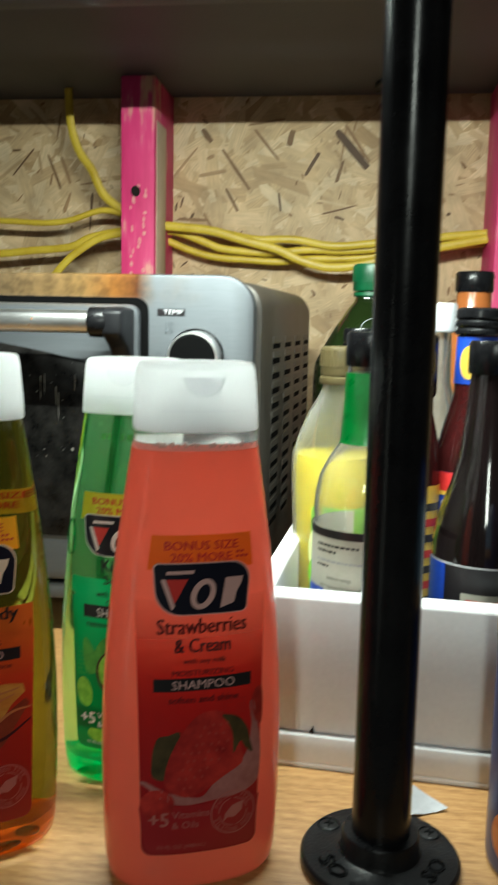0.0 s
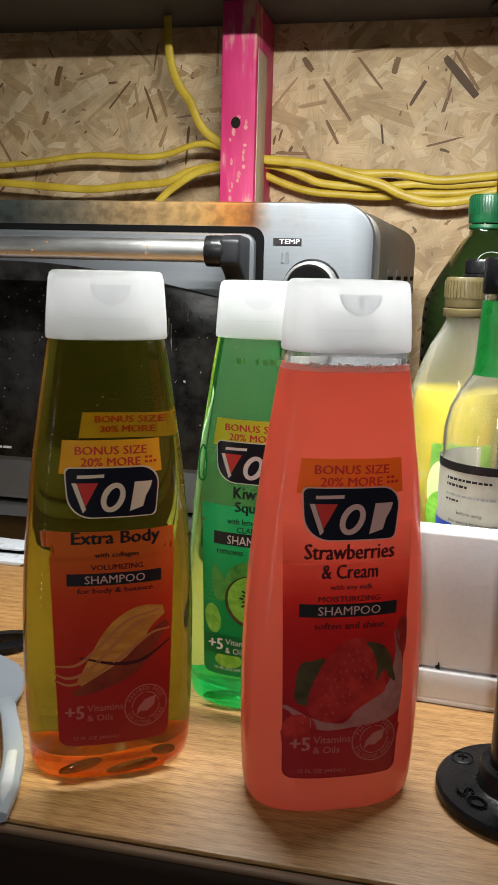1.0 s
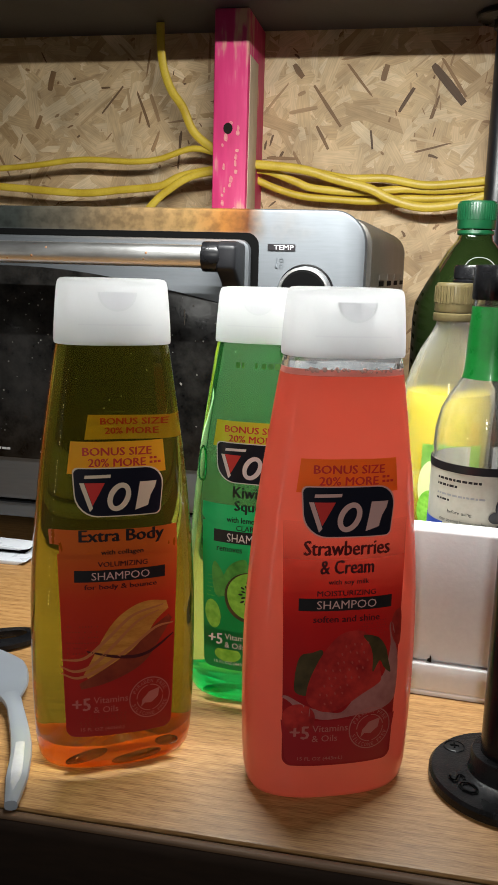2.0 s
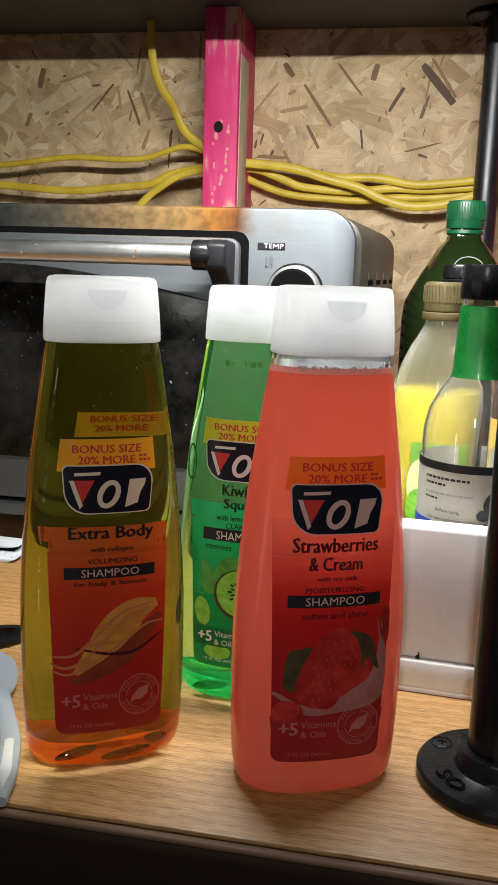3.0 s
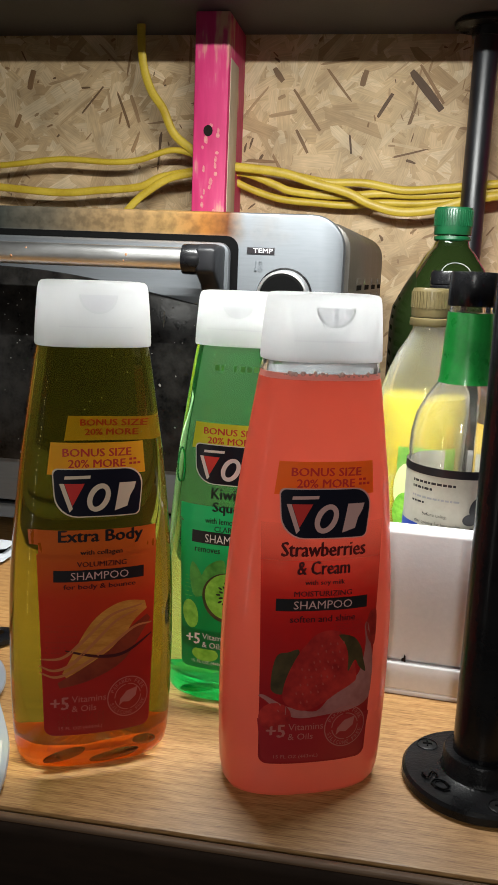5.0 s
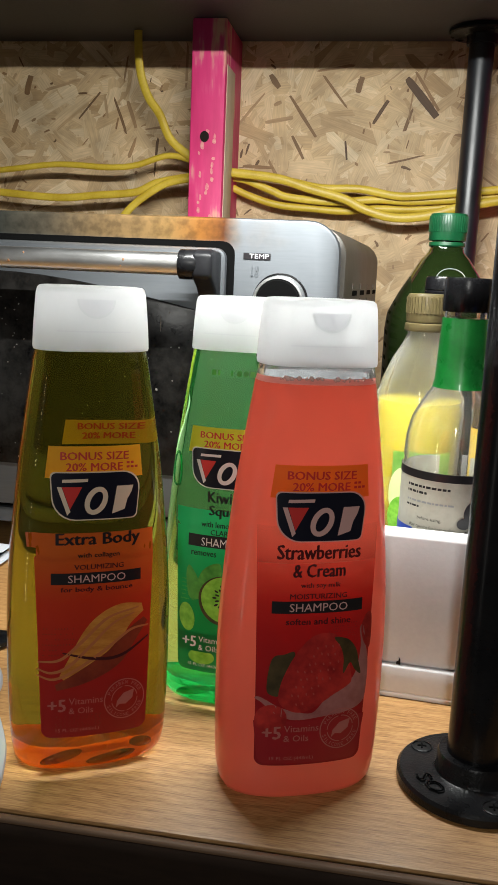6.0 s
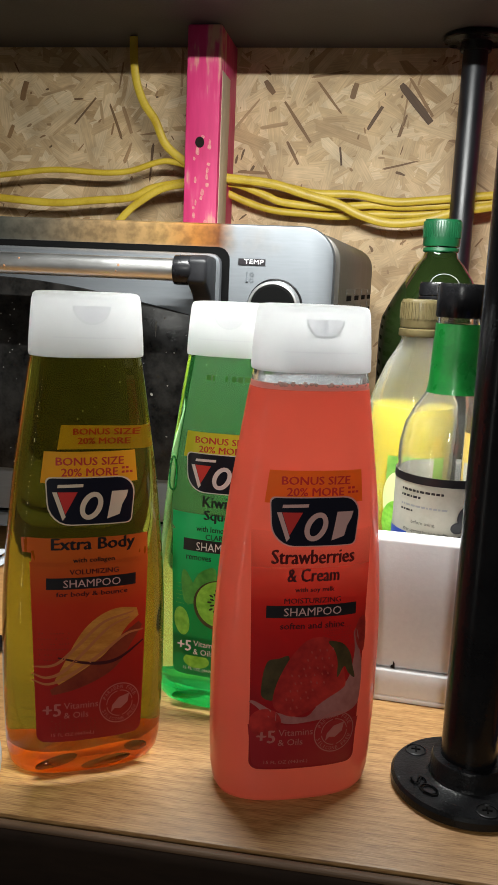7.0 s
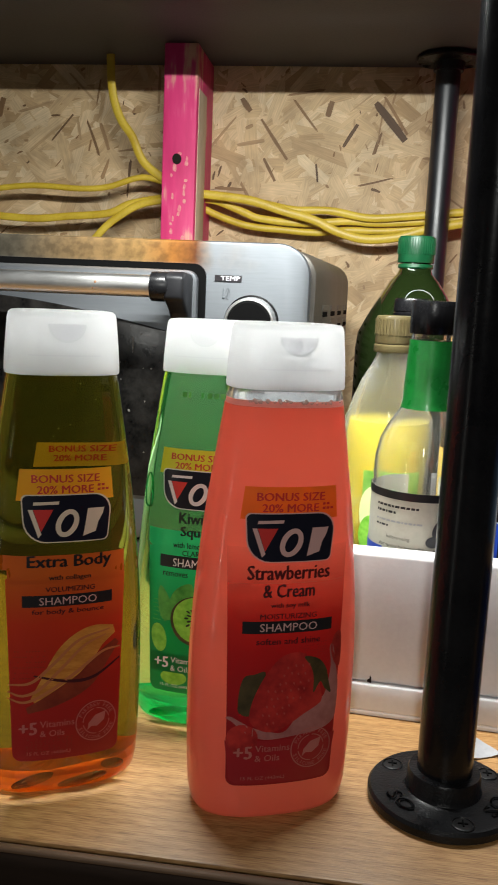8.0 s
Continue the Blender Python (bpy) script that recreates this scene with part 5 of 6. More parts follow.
decal("batch_code", flat_poly(*[[(-0.011 + 0.0034 * i, 0.1822), (-0.011 + 0.0034 * i + (0.0012 if i in (1, 3) else 0.0024), 0.1822), (-0.011 + 0.0034 * i + (0.0012 if i in (1, 3) else 0.0024), 0.1850), (-0.011 + 0.0034 * i, 0.1850)] for i in range(8) if i != 2]), front, 0.0006, LEAF_G, green, "dark printed batch code bars")


def moulded_grips(bottle, material):
    """Oval ridges pressed into both shoulders of the bottle's front."""
    for side in (-1, 1):
        pts = []
        for i in range(25):
            a = 2 * math.pi * i / 24
            pts.append(front(side * 0.0288 + 0.0026 * math.cos(a), 0.1275 + 0.0105 * math.sin(a), 0.0))
        part("grip_oval", sweep(pts, 0.0006, 0.0006, 8, 2), material, bottle, "moulded oval grip")


moulded_grips(green, GRIP_LENS_GREEN)


# ---- box and sauce bottles ----
def carton_tray():
    t = thing("carton_tray", pose(0.010, 0.474, 0, 0, 0, -3.6) @ Matrix.Translation((-0.010, -0.474, 0)), "open white cardboard tray holding sauce bottles", "box")
    x0, x1, y0, y1, zt = 0.010, 0.300, 0.474, 0.715, 0.0952
    part("base", block(x0, x1, y0 - 0.0026, y1, 0.0, 0.0035, 0.0008), CARD, t)
    fr = part("front_wall", block(x0, x1, y0, y0 + 0.016, 0.0192, zt, 0.0022, 3), CARD, t)
    part("front_lip", block(x0, x1, y0 - 0.0028, y0 + 0.012, 0.0032, 0.0190, 0.0012, 3), CARD, t, "folded lower lip")
    part("back_wall", block(x0, x1, y1 - 0.012, y1, 0.0035, zt, 0.0025, 3), CARD, t)
    for xa in (x0, x1 - 0.012):
        part("side_wall", block(xa, xa + 0.012, y0 + 0.0165, y1 - 0.0125, 0.0035, zt - 0.001, 0.0025, 3), CARD, t)
    bm = bmesh.new()
    f = bm.faces.new([bm.verts.new((x, y0 - 0.0012, z)) for x, z in ((0.0462, 0.0199), (0.0486, 0.0194), (0.0484, 0.0222), (0.0476, 0.0234), (0.0474, 0.0214), (0.0464, 0.0208))])
    ext = bmesh.ops.extrude_face_region(bm, geom=[f])
    bmesh.ops.translate(bm, vec=(0, 0.0062, 0), verts=[v for v in ext["geom"] if isinstance(v, bmesh.types.BMVert)])
    bmesh.ops.recalc_face_normals(bm, faces=bm.faces[:])
    part("torn_fleck", bm, CARCASS, fr, "dark torn fleck")


carton_tray()


def around(profile):
    """A mapper that wraps a print round a turned body."""
    zs, rs = [z for r, z in profile], [r for r, z in profile]
    def surf(u, v, eps):
        r = float(np.interp(v, zs, rs)) + eps
        a = u / float(np.interp(v, zs, rs))
        return (r * math.sin(a), -r * math.cos(a), v)
    return surf


def wrap_label(parent, profile, z0, z1, u0, u1, material, eps=0.0005, name="label", label=""):
    return decal(name, flat_poly([(u0, z0), (u1, z0), (u1, z1), (u0, z1)]), around(profile), eps, material, parent, label)


def ribbed_cap(parent, r, z0, z1, material, label, ribs=36):
    cap = part("cap", lathe([(r * 0.97, z0), (r, z0 + 0.001), (r, z1 - 0.002), (r * 0.94, z1), (r * 0.7, z1 + 0.0003)], 40), material, parent, label)
    made = []
    for k in range(ribs):
        a = 2 * math.pi * k / ribs
        bm = block(-0.0005, 0.0005, -0.0006, 0.0005, z0 + (z1 - z0) * 0.32, z1 - 0.002)
        bmesh.ops.rotate(bm, cent=(0, 0, 0), matrix=Matrix.Rotation(a, 3, "Z"), verts=bm.verts[:])
        bmesh.ops.translate(bm, vec=(r * math.sin(a), -r * math.cos(a), 0), verts=bm.verts[:])
        made.append(bm)
    part("ribs", merge(*made), material, cap)
    return cap


CREAM_LABEL = mottled("cream_paper_label", (0.40, 0.385, 0.31), (0.48, 0.46, 0.375), 0.5, scale=80, bump=0.02)
GREEN_WRAP = mottled("green_foil", (0.006, 0.085, 0.012), (0.010, 0.14, 0.02), 0.3, scale=60, bump=0.05, coat=0.3)
GREEN_CAP = mottled("green_cap_plastic", (0.004, 0.048, 0.016), (0.008, 0.078, 0.027), 0.35, scale=60)
TAN_CAP = mottled("tan_cap_plastic", (0.080, 0.062, 0.026), (0.120, 0.096, 0.042), 0.35, scale=60)
LIME_JUICE = plain("yellow_juice", (0.60, 0.49, 0.008), 0.12, Transmission_Weight=0.45, IOR=1.2, Coat_Weight=0.5, Coat_Roughness=0.05)
OLIVE_GLASS = mottled("dark_green_glass", (0.004, 0.008, 0.002), (0.010, 0.017, 0.004), 0.08, scale=10, bump=0.0, coat=0.5, rough_var=0.03)
BROWN_GLASS = mottled("dark_brown_sauce_glass", (0.006, 0.004, 0.004), (0.012, 0.007, 0.007), 0.1, scale=10, bump=0.0, coat=0.1, rough_var=0.03)
RED_GLASS = mottled("dark_red_sauce_glass", (0.022, 0.004, 0.004), (0.045, 0.007, 0.007), 0.12, scale=10, bump=0.0, coat=0.1, rough_var=0.03)
ORANGE_GLASS = mottled("orange_brown_sauce", (0.30, 0.09, 0.02), (0.42, 0.14, 0.04), 0.2, scale=20, bump=0.0, coat=0.5)
BLUE_LABEL = mottled("blue_label_ink", (0.012, 0.04, 0.34), (0.02, 0.07, 0.45), 0.35, scale=60, bump=0.0)
YELLOW_LABEL = mottled("yellow_label_ink", (0.60, 0.38, 0.04), (0.72, 0.50, 0.08), 0.35, scale=60, bump=0.0)
RED_LABEL = mottled("red_label_ink", (0.45, 0.02, 0.02), (0.58, 0.03, 0.03), 0.35, scale=60, bump=0.0)
LEAF_LABEL = mottled("lime_green_label", (0.12, 0.32, 0.04), (0.24, 0.46, 0.08), 0.35, scale=60, bump=0.0)

def hollow(prof, wall=0.0013):
    """A turned shell with an inner skin."""
    inner = [(max(0.002, r - wall), z + (wall if i < 2 else 0)) for i, (r, z) in enumerate(prof)]
    return lathe([*prof, *inner[::-1]], 48)


CLEAR_SHELL = cloudy("clear_bottle_shell", (0.98, 0.98, 0.97), (0.85, 0.85, 0.83), 0.03, 1.45)
HAZY_SHELL = cloudy("hazy_bottle_plastic", (0.98, 0.98, 0.97), (0.92, 0.92, 0.90), 0.13, 1.30)

# clear bottle with green neck wrap
prof = [(0.024, 0.004), (0.0280, 0.0055), (0.0285, 0.009), (0.0285, 0.1265), (0.0280, 0.1295), (0.0286, 0.132), (0.0281, 0.143), (0.0258, 0.154), (0.0210, 0.1635), (0.0160, 0.171), (0.0138, 0.176), (0.0122, 0.212), (0.0118, 0.217)]
soy = thing("sauce_bottle", pose(0.0710, 0.5195, 0, 0, 0, -8), "clear sauce bottle with green neck wrap, cream label and black cap", "bottle", "bottles in the tray")
g = part("bottle", hollow(prof), CLEAR_SHELL, soy, "clear glass bottle")
g.visible_shadow = False
part("sauce", lathe([(0.0225, 0.009), (0.0252, 0.012), (0.0252, 0.058), (0.0245, 0.060)], 40), BROWN_GLASS, soy, "dark sauce left in the bottle")
part("neck_wrap", lathe([(r + 0.0007, z) for r, z in ((0.0148, 0.1722), (0.0138, 0.176), (0.0130, 0.194), (0.0122, 0.2120))], 44), GREEN_WRAP, soy, "green shrink wrap")
part("cap", lathe([(0.0128, 0.2155), (0.0133, 0.2165), (0.0133, 0.2325), (0.0125, 0.2345), (0.008, 0.2347)], 40), BLACK_PL, soy, "black screw cap")
lab = wrap_label(soy, prof, 0.052, 0.1262, -0.080, 0.080, CREAM_LABEL, label="cream paper label")
wrap_label(lab, prof, 0.1215, 0.1262, -0.068, 0.068, BLACK_INK, 0.0008, "label_band", "dark label band")
wrap_label(lab, prof, 0.052, 0.0920, -0.068, -0.0190, BLUE_LABEL, 0.0008, "label_corner", "blue label corner")
surf = around(prof)
rng = random.Random(21)
for j, (v, h, n) in enumerate(((0.1165, 0.0017, 10), (0.1130, 0.0017, 6), (0.1078, 0.0014, 11), (0.1048, 0.0014, 4), (0.0848, 0.0018, 9))):
    u, cells = -0.0245, []
    for i in range(n):
        w = rng.uniform(0.0010, 0.0032)
        cells.append([(u, v), (u + w, v), (u + w, v + h * 0.8), (u, v + h * 0.8)])
        u += w + 0.0006
    decal("small_print", flat_poly(*cells), surf, 0.0009, GREY_INK if j in (2, 4) else BLACK_INK, lab, "unreadable small print")
for text, u0, u1, v in (("before using.", -0.0160, -0.0015, 0.0975), ("after opening for best quality.", -0.0215, 0.0065, 0.0925), ("contains 570mg sodium per", -0.0220, 0.0068, 0.0884), ("per serving.", -0.0200, -0.0080, 0.0806)):
    decal("label_text", words(text, u0, u1, v, v + 0.0026, 0), surf, 0.0009, BLACK_INK if v > 0.09 else GREY_INK, lab)
decal("leaf_print", flat_poly(ellipse(0.0135, 0.1060, 0.0030, 0.0055, -20, 16), ellipse(0.0110, 0.0985, 0.0042, 0.0034, 10, 16), ellipse(0.0115, 0.0890, 0.0020, 0.0050, -10, 14), ellipse(0.0075, 0.0875, 0.0014, 0.0048, -35, 14), ellipse(0.0060, 0.0915, 0.0044, 0.0015, 20, 14)), surf, 0.0009, BLACK_INK, lab, "black leaf sprig print")

# juice bottle with tan cap
prof = [(0.024, 0.004), (0.0280, 0.006), (0.0290, 0.012), (0.0282, 0.06), (0.0296, 0.10), (0.0312, 0.140), (0.0308, 0.152), (0.0262, 0.166), (0.0205, 0.180), (0.0145, 0.190), (0.0118, 0.196), (0.0115, 0.206)]
juice = thing("juice_bottle", pose(0.0530, 0.6135, 0), "clear juice bottle half full of yellow juice with tan cap", "bottle", "bottles in the tray")
g = part("bottle", hollow(prof), HAZY_SHELL, juice, "clear plastic bottle")
g.visible_shadow = False
part("juice", lathe([(max(0.001, r - 0.0018), z + 0.0025) for r, z in prof if z < 0.146] + [(0.0281, 0.1515), (0.02, 0.1518)], 44), LIME_JUICE, juice, "yellow juice")
ribbed_cap(juice, 0.0135, 0.2045, 0.2235, TAN_CAP, "tan ribbed screw cap")
part("cap_ring", lathe([(0.0136, 0.1985), (0.0142, 0.1995), (0.0140, 0.2035), (0.0132, 0.2040)], 36), TAN_CAP, juice, "tan tamper ring")
lab = wrap_label(juice, prof, 0.030, 0.119, -0.016, 0.024, LEAF_LABEL, label="lime green label")
decal("fruit_print", flat_poly(ellipse(-0.004, 0.086, 0.013, 0.023, 10, 24)), around(prof), 0.0008, KIWI_C, lab, "pale printed fruit")
decal("fruit_print_low", flat_poly(ellipse(-0.008, 0.074, 0.009, 0.014, 0, 20)), around(prof), 0.0010, KIWI, lab, "green printed fruit")

# olive oil bottle behind the tray
olive = thing("oil_bottle", pose(0.0735, 0.800, 0, 0, 0, 8), "dark green oil bottle with ribbed green cap behind the tray", "bottle", "bottles behind the tray")
rows = [(0.0, 0.044, 0.040), (0.003, 0.0475, 0.0435), (0.02, 0.0485, 0.0445), (0.19, 0.0485, 0.0445), (0.204, 0.0470, 0.043), (0.222, 0.0385, 0.036), (0.240, 0.0285, 0.0275), (0.252, 0.0205, 0.0200), (0.258, 0.0150, 0.0150), (0.2635, 0.0135, 0.0135), (0.272, 0.0135, 0.0135)]
part("bottle", loft(rows, 2.8, 56), OLIVE_GLASS, olive, "dark green glass bottle")
ribbed_cap(olive, 0.0162, 0.2680, 0.2910, GREEN_CAP, "ribbed green screw cap", 44)
part("cap_ring", lathe([(0.0150, 0.2630), (0.0158, 0.2640), (0.0155, 0.2668)], 36), GREEN_CAP, olive, "green tamper ring")
ring = []
for i in range(13):
    a = radians(8 + 164 * i / 12)
    u, v = 0.0125 * math.cos(a), 0.2345 + 0.0095 * math.sin(a)
    b = float(np.interp(v, [r[0] for r in rows], [r[2] for r in rows]))
    ring.append((u, -b * (1 - abs(u / 0.033) ** 2.8) ** (1 / 2.8) - 0.0004, v))
part("embossed_arc", sweep(ring, 0.0004, 0.0004, 6, 3), GREY_INK, olive, "pale embossed arc")


def sauce(x, y, prof, glass, cap, cap_mat, label, cap_label, yaw=0):
    t = thing("sauce_bottle", pose(x, y, 0, 0, 0, yaw), label, "bottle", "bottles in the tray")
    part("bottle", lathe(prof, 44), glass, t)
    part("cap", lathe(cap, 36), cap_mat, t, cap_label)
    return t


# hot sauce, squat black cap
prof = [(0.0140, 0.004), (0.0155, 0.006), (0.0155, 0.150), (0.0140, 0.165), (0.0095, 0.185), (0.0090, 0.212)]
hot = sauce(0.1030, 0.5800, prof, RED_GLASS, [(0.0105, 0.195), (0.0112, 0.197), (0.0110, 0.2315), (0.0098, 0.2335)], BLACK_PL, "slim sauce bottle with black cap and yellow label", "black cap")
lab = wrap_label(hot, prof, 0.055, 0.140, -0.030, 0.040, YELLOW_LABEL, label="yellow paper label")
for k in range(7):
    wrap_label(lab, prof, 0.064 + 0.010 * k, 0.069 + 0.010 * k, -0.012 + 0.003 * (k % 3), 0.028 - 0.004 * (k % 2), RED_LABEL if k % 2 else BLACK_INK, 0.0008, "label_bar", "dark and red label bars")

# dark bottle at the back of the tray
prof = [(0.0225, 0.004), (0.0255, 0.007), (0.0258, 0.012), (0.0258, 0.120), (0.0225, 0.145), (0.0150, 0.180), (0.0122, 0.200), (0.0120, 0.218)]
sauce(0.0665, 0.6740, prof, BROWN_GLASS, [(0.0132, 0.2135), (0.0138, 0.2145), (0.0138, 0.2250), (0.0131, 0.2258), (0.0137, 0.2266), (0.0136, 0.2340), (0.0126, 0.2360)], BLACK_PL, "dark sauce bottle with ridged black cap at the tray back", "ridged black cap")

# white-capped clear bottle
prof = [(0.0200, 0.004), (0.0225, 0.007), (0.0225, 0.150), (0.0200, 0.175), (0.0130, 0.200), (0.0120, 0.238)]
wc = sauce(0.1165, 0.6480, prof, THIN_GLASS, [(0.0148, 0.2345), (0.0155, 0.2355), (0.0152, 0.2525), (0.0140, 0.2545)], WHITE_PL, "clear bottle with a plain white screw cap", "white screw cap")
part("contents", lathe([(0.0190, 0.008), (0.0205, 0.012), (0.0205, 0.140), (0.0190, 0.141)], 36), CREAM_LABEL, wc, "pale contents")

# red sauce with ribbed black cap
prof = [(0.0225, 0.004), (0.0255, 0.007), (0.0255, 0.135), (0.0250, 0.150), (0.0200, 0.172), (0.0138, 0.195), (0.0125, 0.236)]
rs = sauce(0.1395, 0.5925, prof, RED_GLASS, [(0.0140, 0.2335), (0.0150, 0.2345), (0.0150, 0.2365), (0.0138, 0.2380), (0.0150, 0.2395), (0.0150, 0.2415), (0.0138, 0.2430), (0.0150, 0.2445), (0.0146, 0.2490), (0.0120, 0.2505)], BLACK_PL, "dark red sauce bottle with blue and gold labels", "ribbed black cap", -10)
lab = wrap_label(rs, prof, 0.203, 0.2325, -0.030, 0.030, BLUE_LABEL, label="blue neck label")
decal("neck_emblem", flat_poly(ellipse(-0.004, 0.2165, 0.0065, 0.0105, 0, 20)), around(prof), 0.0008, YELLOW_LABEL, lab, "gold oval emblem")
lab = wrap_label(rs, prof, 0.040, 0.1480, -0.060, 0.060, BLUE_LABEL, label="blue paper label")
wrap_label(lab, prof, 0.136, 0.1480, -0.060, 0.060, RED_LABEL, 0.0008, "label_band", "red label band")
wrap_label(lab, prof, 0.1335, 0.136, -0.060, 0.060, YELLOW_LABEL, 0.0008, "label_line", "gold label line")
for k in range(4):
    wrap_label(lab, prof, 0.118, 0.130, -0.028 + 0.011 * k, -0.021 + 0.011 * k, WHITE_INK, 0.0008, "label_bar", "pale label bars")

# dark sauce bottle
prof = [(0.0260, 0.004), (0.0290, 0.007), (0.0292, 0.012), (0.0292, 0.107), (0.0287, 0.119), (0.0258, 0.134), (0.0205, 0.150), (0.0162, 0.168), (0.0139, 0.190), (0.0127, 0.205), (0.0122, 0.216)]
ds = sauce(0.1400, 0.5265, prof, BROWN_GLASS, [(0.0136, 0.2125), (0.0142, 0.2135), (0.0142, 0.2290), (0.0132, 0.2310)], BLACK_PL, "dark brown sauce bottle with black cap in the tray", "black screw cap", -6)
lab = wrap_label(ds, prof, 0.040, 0.1080, -0.034, 0.060, BLACK_INK, label="black paper label")
wrap_label(lab, prof, 0.050, 0.0935, -0.012, 0.040, CREAM_LABEL, 0.0008, "label_panel", "cream label panel")
wrap_label(lab, prof, 0.040, 0.1080, -0.040, -0.0225, BLUE_LABEL, 0.0008, "label_side", "blue label side")
wrap_label(lab, prof, 0.1080, 0.1088, -0.040, 0.060, SILVER_INK, 0.0008, "label_line", "silver label line")
for k in range(3):
    wrap_label(lab, prof, 0.0890 - 0.0055 * k, 0.0902 - 0.0055 * k, -0.009, 0.012 - 0.004 * k, RED_LABEL, 0.0010, "label_bar", "unreadable label bars")

# far dark-capped bottle behind the tray
prof = [(0.030, 0.0), (0.034, 0.004), (0.034, 0.200), (0.028, 0.228), (0.0165, 0.250), (0.0150, 0.276)]
fb = thing("sauce_bottle", pose(0.1680, 0.850, 0), "orange brown sauce bottle with dark cap behind the tray", "bottle", "bottles behind the tray")
part("bottle", lathe(prof, 44), ORANGE_GLASS, fb)
part("cap", lathe([(0.0165, 0.2705), (0.0174, 0.272), (0.0172, 0.2870), (0.0158, 0.2890)], 36), BLACK_PL, fb, "dark screw cap")

# tall can beside the post
prof = [(0.0240, 0.0), (0.0262, 0.002), (0.0268, 0.005), (0.0268, 0.155), (0.0262, 0.160), (0.0210, 0.170), (0.0170, 0.172)]
can = thing("spray_can", pose(0.1570, 0.4040, 0, 0, 0, -35), "blue printed tall can beside the pipe post", "can")
part("can_body", lathe(prof, 48), mottled("deep_blue_ink", (0.008, 0.014, 0.07), (0.015, 0.03, 0.14), 0.35, scale=50, bump=0.0), can, "blue printed metal")
can_lab = wrap_label(can, prof, 0.120, 0.158, -0.060, 0.060, mottled("grey_blue_ink", (0.10, 0.18, 0.30), (0.22, 0.32, 0.44), 0.35, scale=40, bump=0.0), 0.0004, "upper_print", "grey blue print")
wrap_label(can, prof, 0.108, 0.119, -0.060, 0.060, mottled("brown_ink", (0.25, 0.13, 0.06), (0.42, 0.25, 0.13), 0.35, scale=70, bump=0.0), 0.0004, "brown_band", "brown printed band")
wrap_label(can, prof, 0.105, 0.1068, -0.060, 0.060, BLACK_INK, 0.0004, "dark_line")
decal("orange_print", flat_poly(ellipse(-0.002, 0.022, 0.016, 0.013, 20, 24)), around(prof), 0.0006, mottled("orange_ink", (0.50, 0.10, 0.02), (0.65, 0.25, 0.08), 0.35, scale=150, bump=0.0), can, "orange printed patch")


# ---- loose things on the counter ----
def strip_solid(points, widths, z_of, thick, seg=10):
    """A flat bar that follows a line on the counter, with rounded rims."""
    line = spline([(x, y, 0) for x, y in points], 6)
    ws = np.interp(np.linspace(0, len(widths) - 1, len(line)), range(len(widths)), widths)
    rings = []
    for i, q in enumerate(line):
        d = (line[min(i + 1, len(line) - 1)] - line[max(i - 1, 0)]).normalized()
        side = Vector((-d.y, d.x, 0))
        z = z_of(i / (len(line) - 1))
        rings.append([tuple(q + side * (ws[i] * math.cos(2 * math.pi * k / seg)) + Vector((0, 0, z + thick + thick * math.copysign(abs(math.sin(2 * math.pi * k / seg)) ** 0.6, math.sin(2 * math.pi * k / seg))))) for k in range(seg)])
    return rings_mesh(rings)


SPOON_PL = glowing("milky_plastic", (0.37, 0.40, 0.45), (0.52, 0.56, 0.62), 0.3, 0.25, 0.4)
spoon = thing("serving_spoon", pose(-0.0040, 0, 0), "white plastic serving spoon lying on the counter edge", "spoon")
part("handle", strip_solid([(-0.1235, 0.3235), (-0.1290, 0.3400), (-0.1385, 0.3640), (-0.1560, 0.3930), (-0.1640, 0.4030)], (0.0028, 0.0050, 0.0050, 0.0042, 0.0054), lambda s: 0.0 + 0.004 * s, 0.0024, 14), SPOON_PL, spoon, "white plastic handle")
part("handle_recess", strip_solid([(-0.1258, 0.3300), (-0.1300, 0.3420), (-0.1385, 0.3630)], (0.0015, 0.0028, 0.0024), lambda s: 0.0032 + 0.002 * s, 0.0010, 12), mottled("grey_plastic", (0.36, 0.36, 0.40), (0.46, 0.46, 0.50), 0.4, scale=60), spoon, "grey handle inlay")
part("bowl", strip_solid([(-0.1620, 0.4010), (-0.1720, 0.4140), (-0.1880, 0.4300), (-0.2100, 0.4420), (-0.2350, 0.4480)], (0.0050, 0.0125, 0.0190, 0.0180, 0.0040), lambda s: 0.0035 - 0.003 * s, 0.0022, 18), SPOON_PL, spoon, "white plastic spoon bowl")

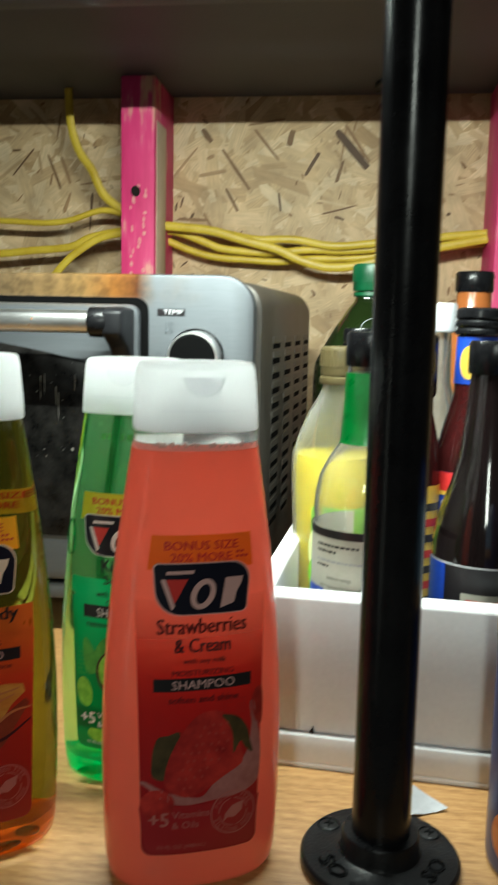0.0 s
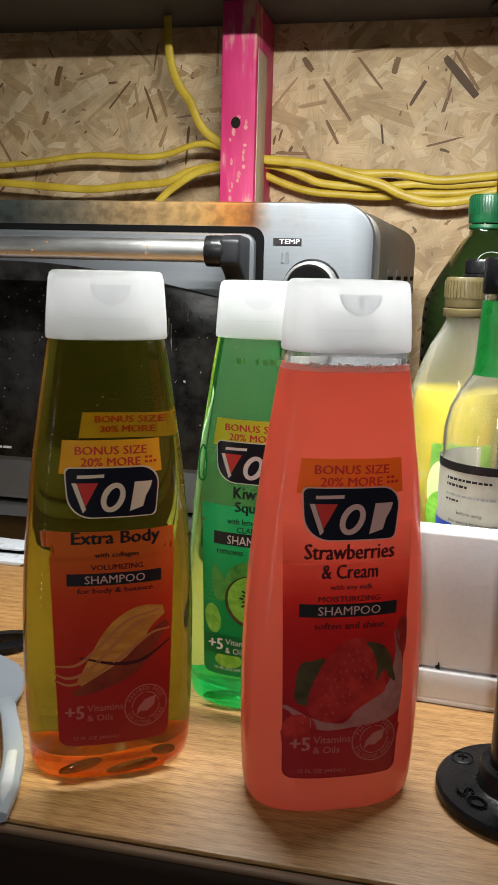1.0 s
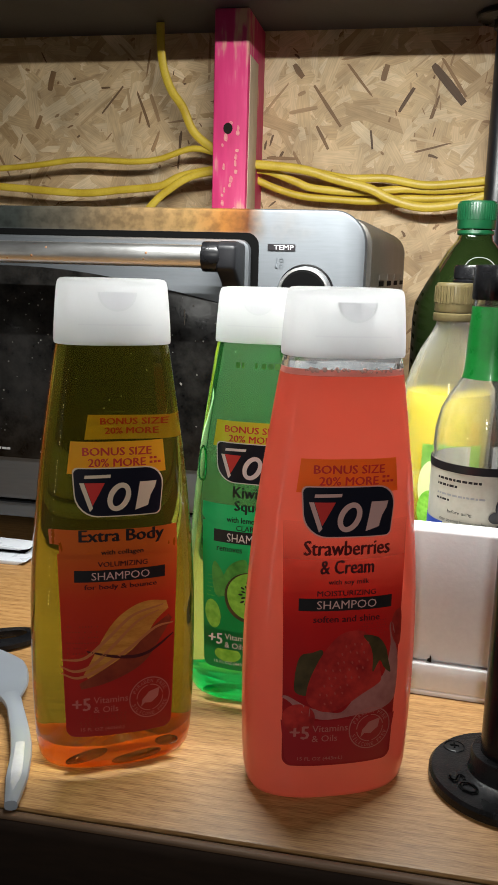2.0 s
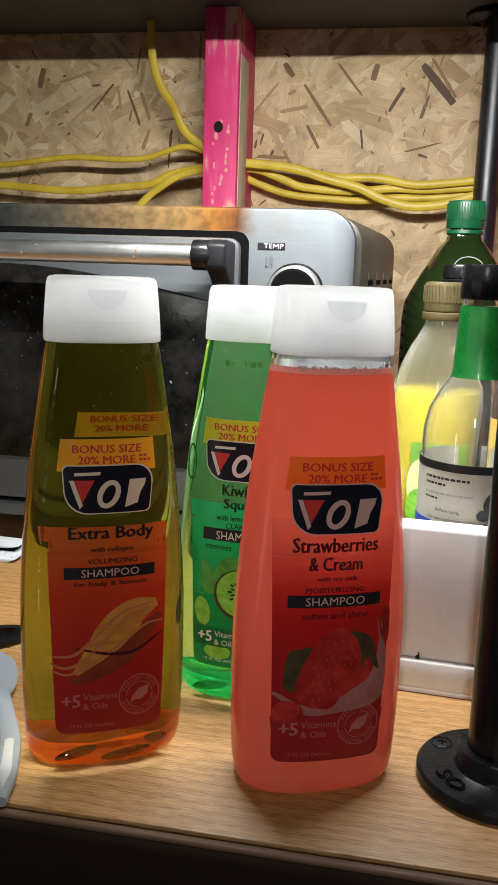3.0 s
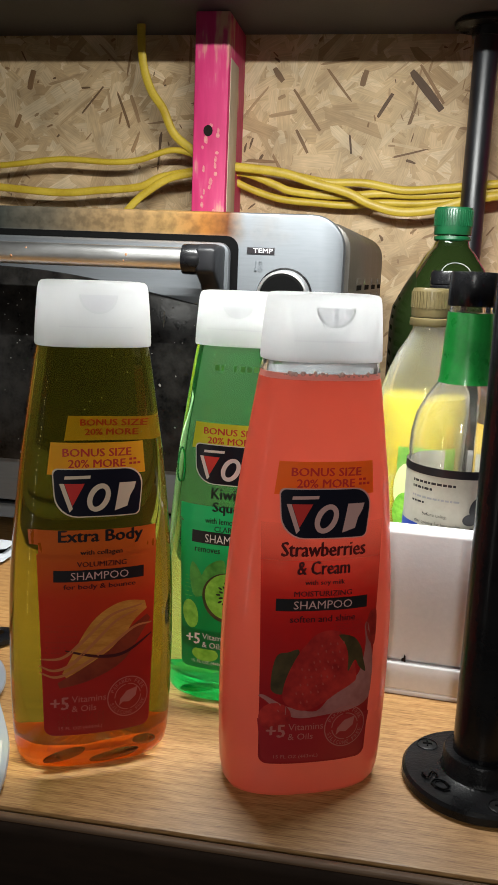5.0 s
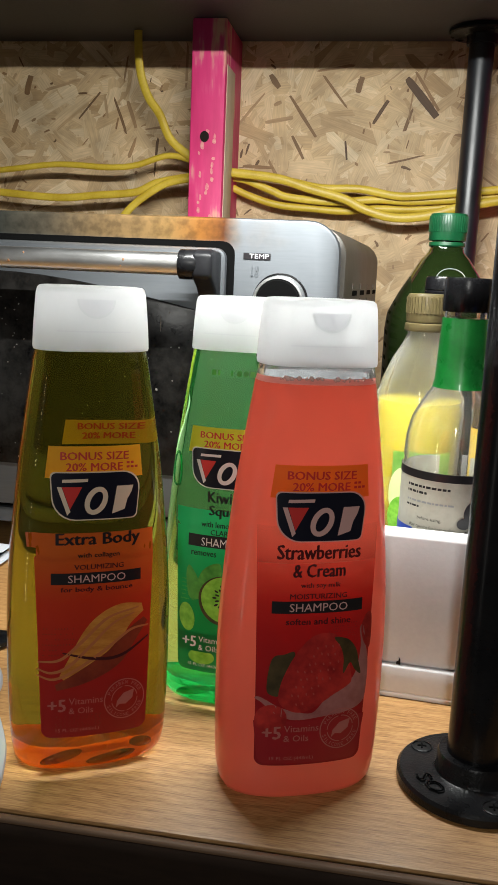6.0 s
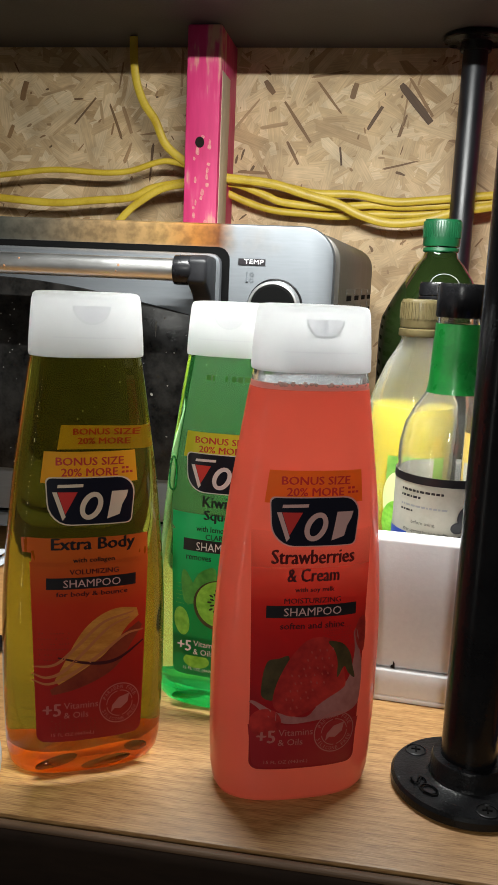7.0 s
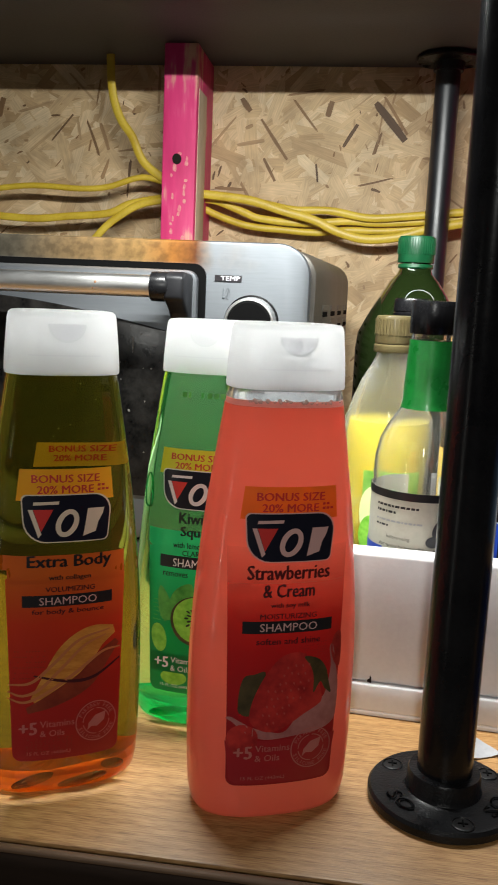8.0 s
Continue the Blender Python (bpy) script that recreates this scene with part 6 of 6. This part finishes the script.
ladle = thing("black_utensil", pose(0, 0, 0), "black plastic kitchen utensil with a hole in its handle", "utensil")
hole_line = [(-0.330, 0.395), (-0.280, 0.432), (-0.235, 0.460)]
part("shaft", strip_solid(hole_line, (0.0075, 0.0115, 0.0135), lambda s: 0.001, 0.0022, 14), BLACK_PL, ladle)
rows = []
for k in range(28):
    a = 2 * math.pi * k / 28
    ux, uy = Vector((0.83, 0.56, 0)), Vector((-0.56, 0.83, 0))
    ctr = Vector((-0.2085, 0.4700, 0.0034))
    outer = ctr + ux * 0.0255 * math.cos(a) + uy * 0.0135 * math.sin(a)
    inn = ctr + ux * (0.003 + 0.0135 * math.cos(a)) + uy * 0.0055 * math.sin(a)
    rows.append([tuple(outer + Vector((0, 0, -0.0015))), tuple(outer + Vector((0, 0, 0.0012))), tuple(inn + Vector((0, 0, 0.0024))), tuple(inn + Vector((0, 0, -0.0015)))])
part("handle_loop", rings_mesh([*rows, rows[0]], False), BLACK_PL, ladle, "black loop with an oval hole")

tray = thing("white_tray", pose(0, 0, 0), "thin white plastic tray in front of the oven", "tray")
part("tray_base", prism([(-0.52, 0.0), (-0.262, 0.0), (-0.2545, 0.0035), (-0.52, 0.0035)], 0.600, 0.634, 0.0008), WHITE_PL, tray)
part("tray_rim", prism([(-0.52, 0.006), (-0.268, 0.0065), (-0.2590, 0.0085), (-0.52, 0.0125)], 0.615, 0.636, 0.0008), WHITE_PL, tray)
part("tray_gap", block(-0.52, -0.264, 0.618, 0.634, 0.0035, 0.0062), SLOT, tray)

paper = thing("paper_scrap", pose(0, 0, 0), "folded scrap of white paper on the counter", "paper")
bm = bmesh.new()
corners = [(0.088, 0.4570, 0.0052), (0.0945, 0.4290, 0.0006), (0.1175, 0.4400, 0.0006), (0.099, 0.4490, 0.0095)]
tent = [bm.verts.new(c) for c in corners]
for tri in ((0, 1, 3), (1, 2, 3)):
    bm.faces.new([tent[k] for k in tri])
bmesh.ops.subdivide_edges(bm, edges=bm.edges[:], cuts=3, use_grid_fill=True)
for v in bm.verts:
    v.co.z = max(0.0006, v.co.z + 0.0012 * math.sin(260 * v.co.x + 190 * v.co.y))
bmesh.ops.recalc_face_normals(bm, faces=bm.faces[:])
bmesh.ops.solidify(bm, geom=bm.faces[:], thickness=0.0003)
part("sheet", bm, PAPER, paper)
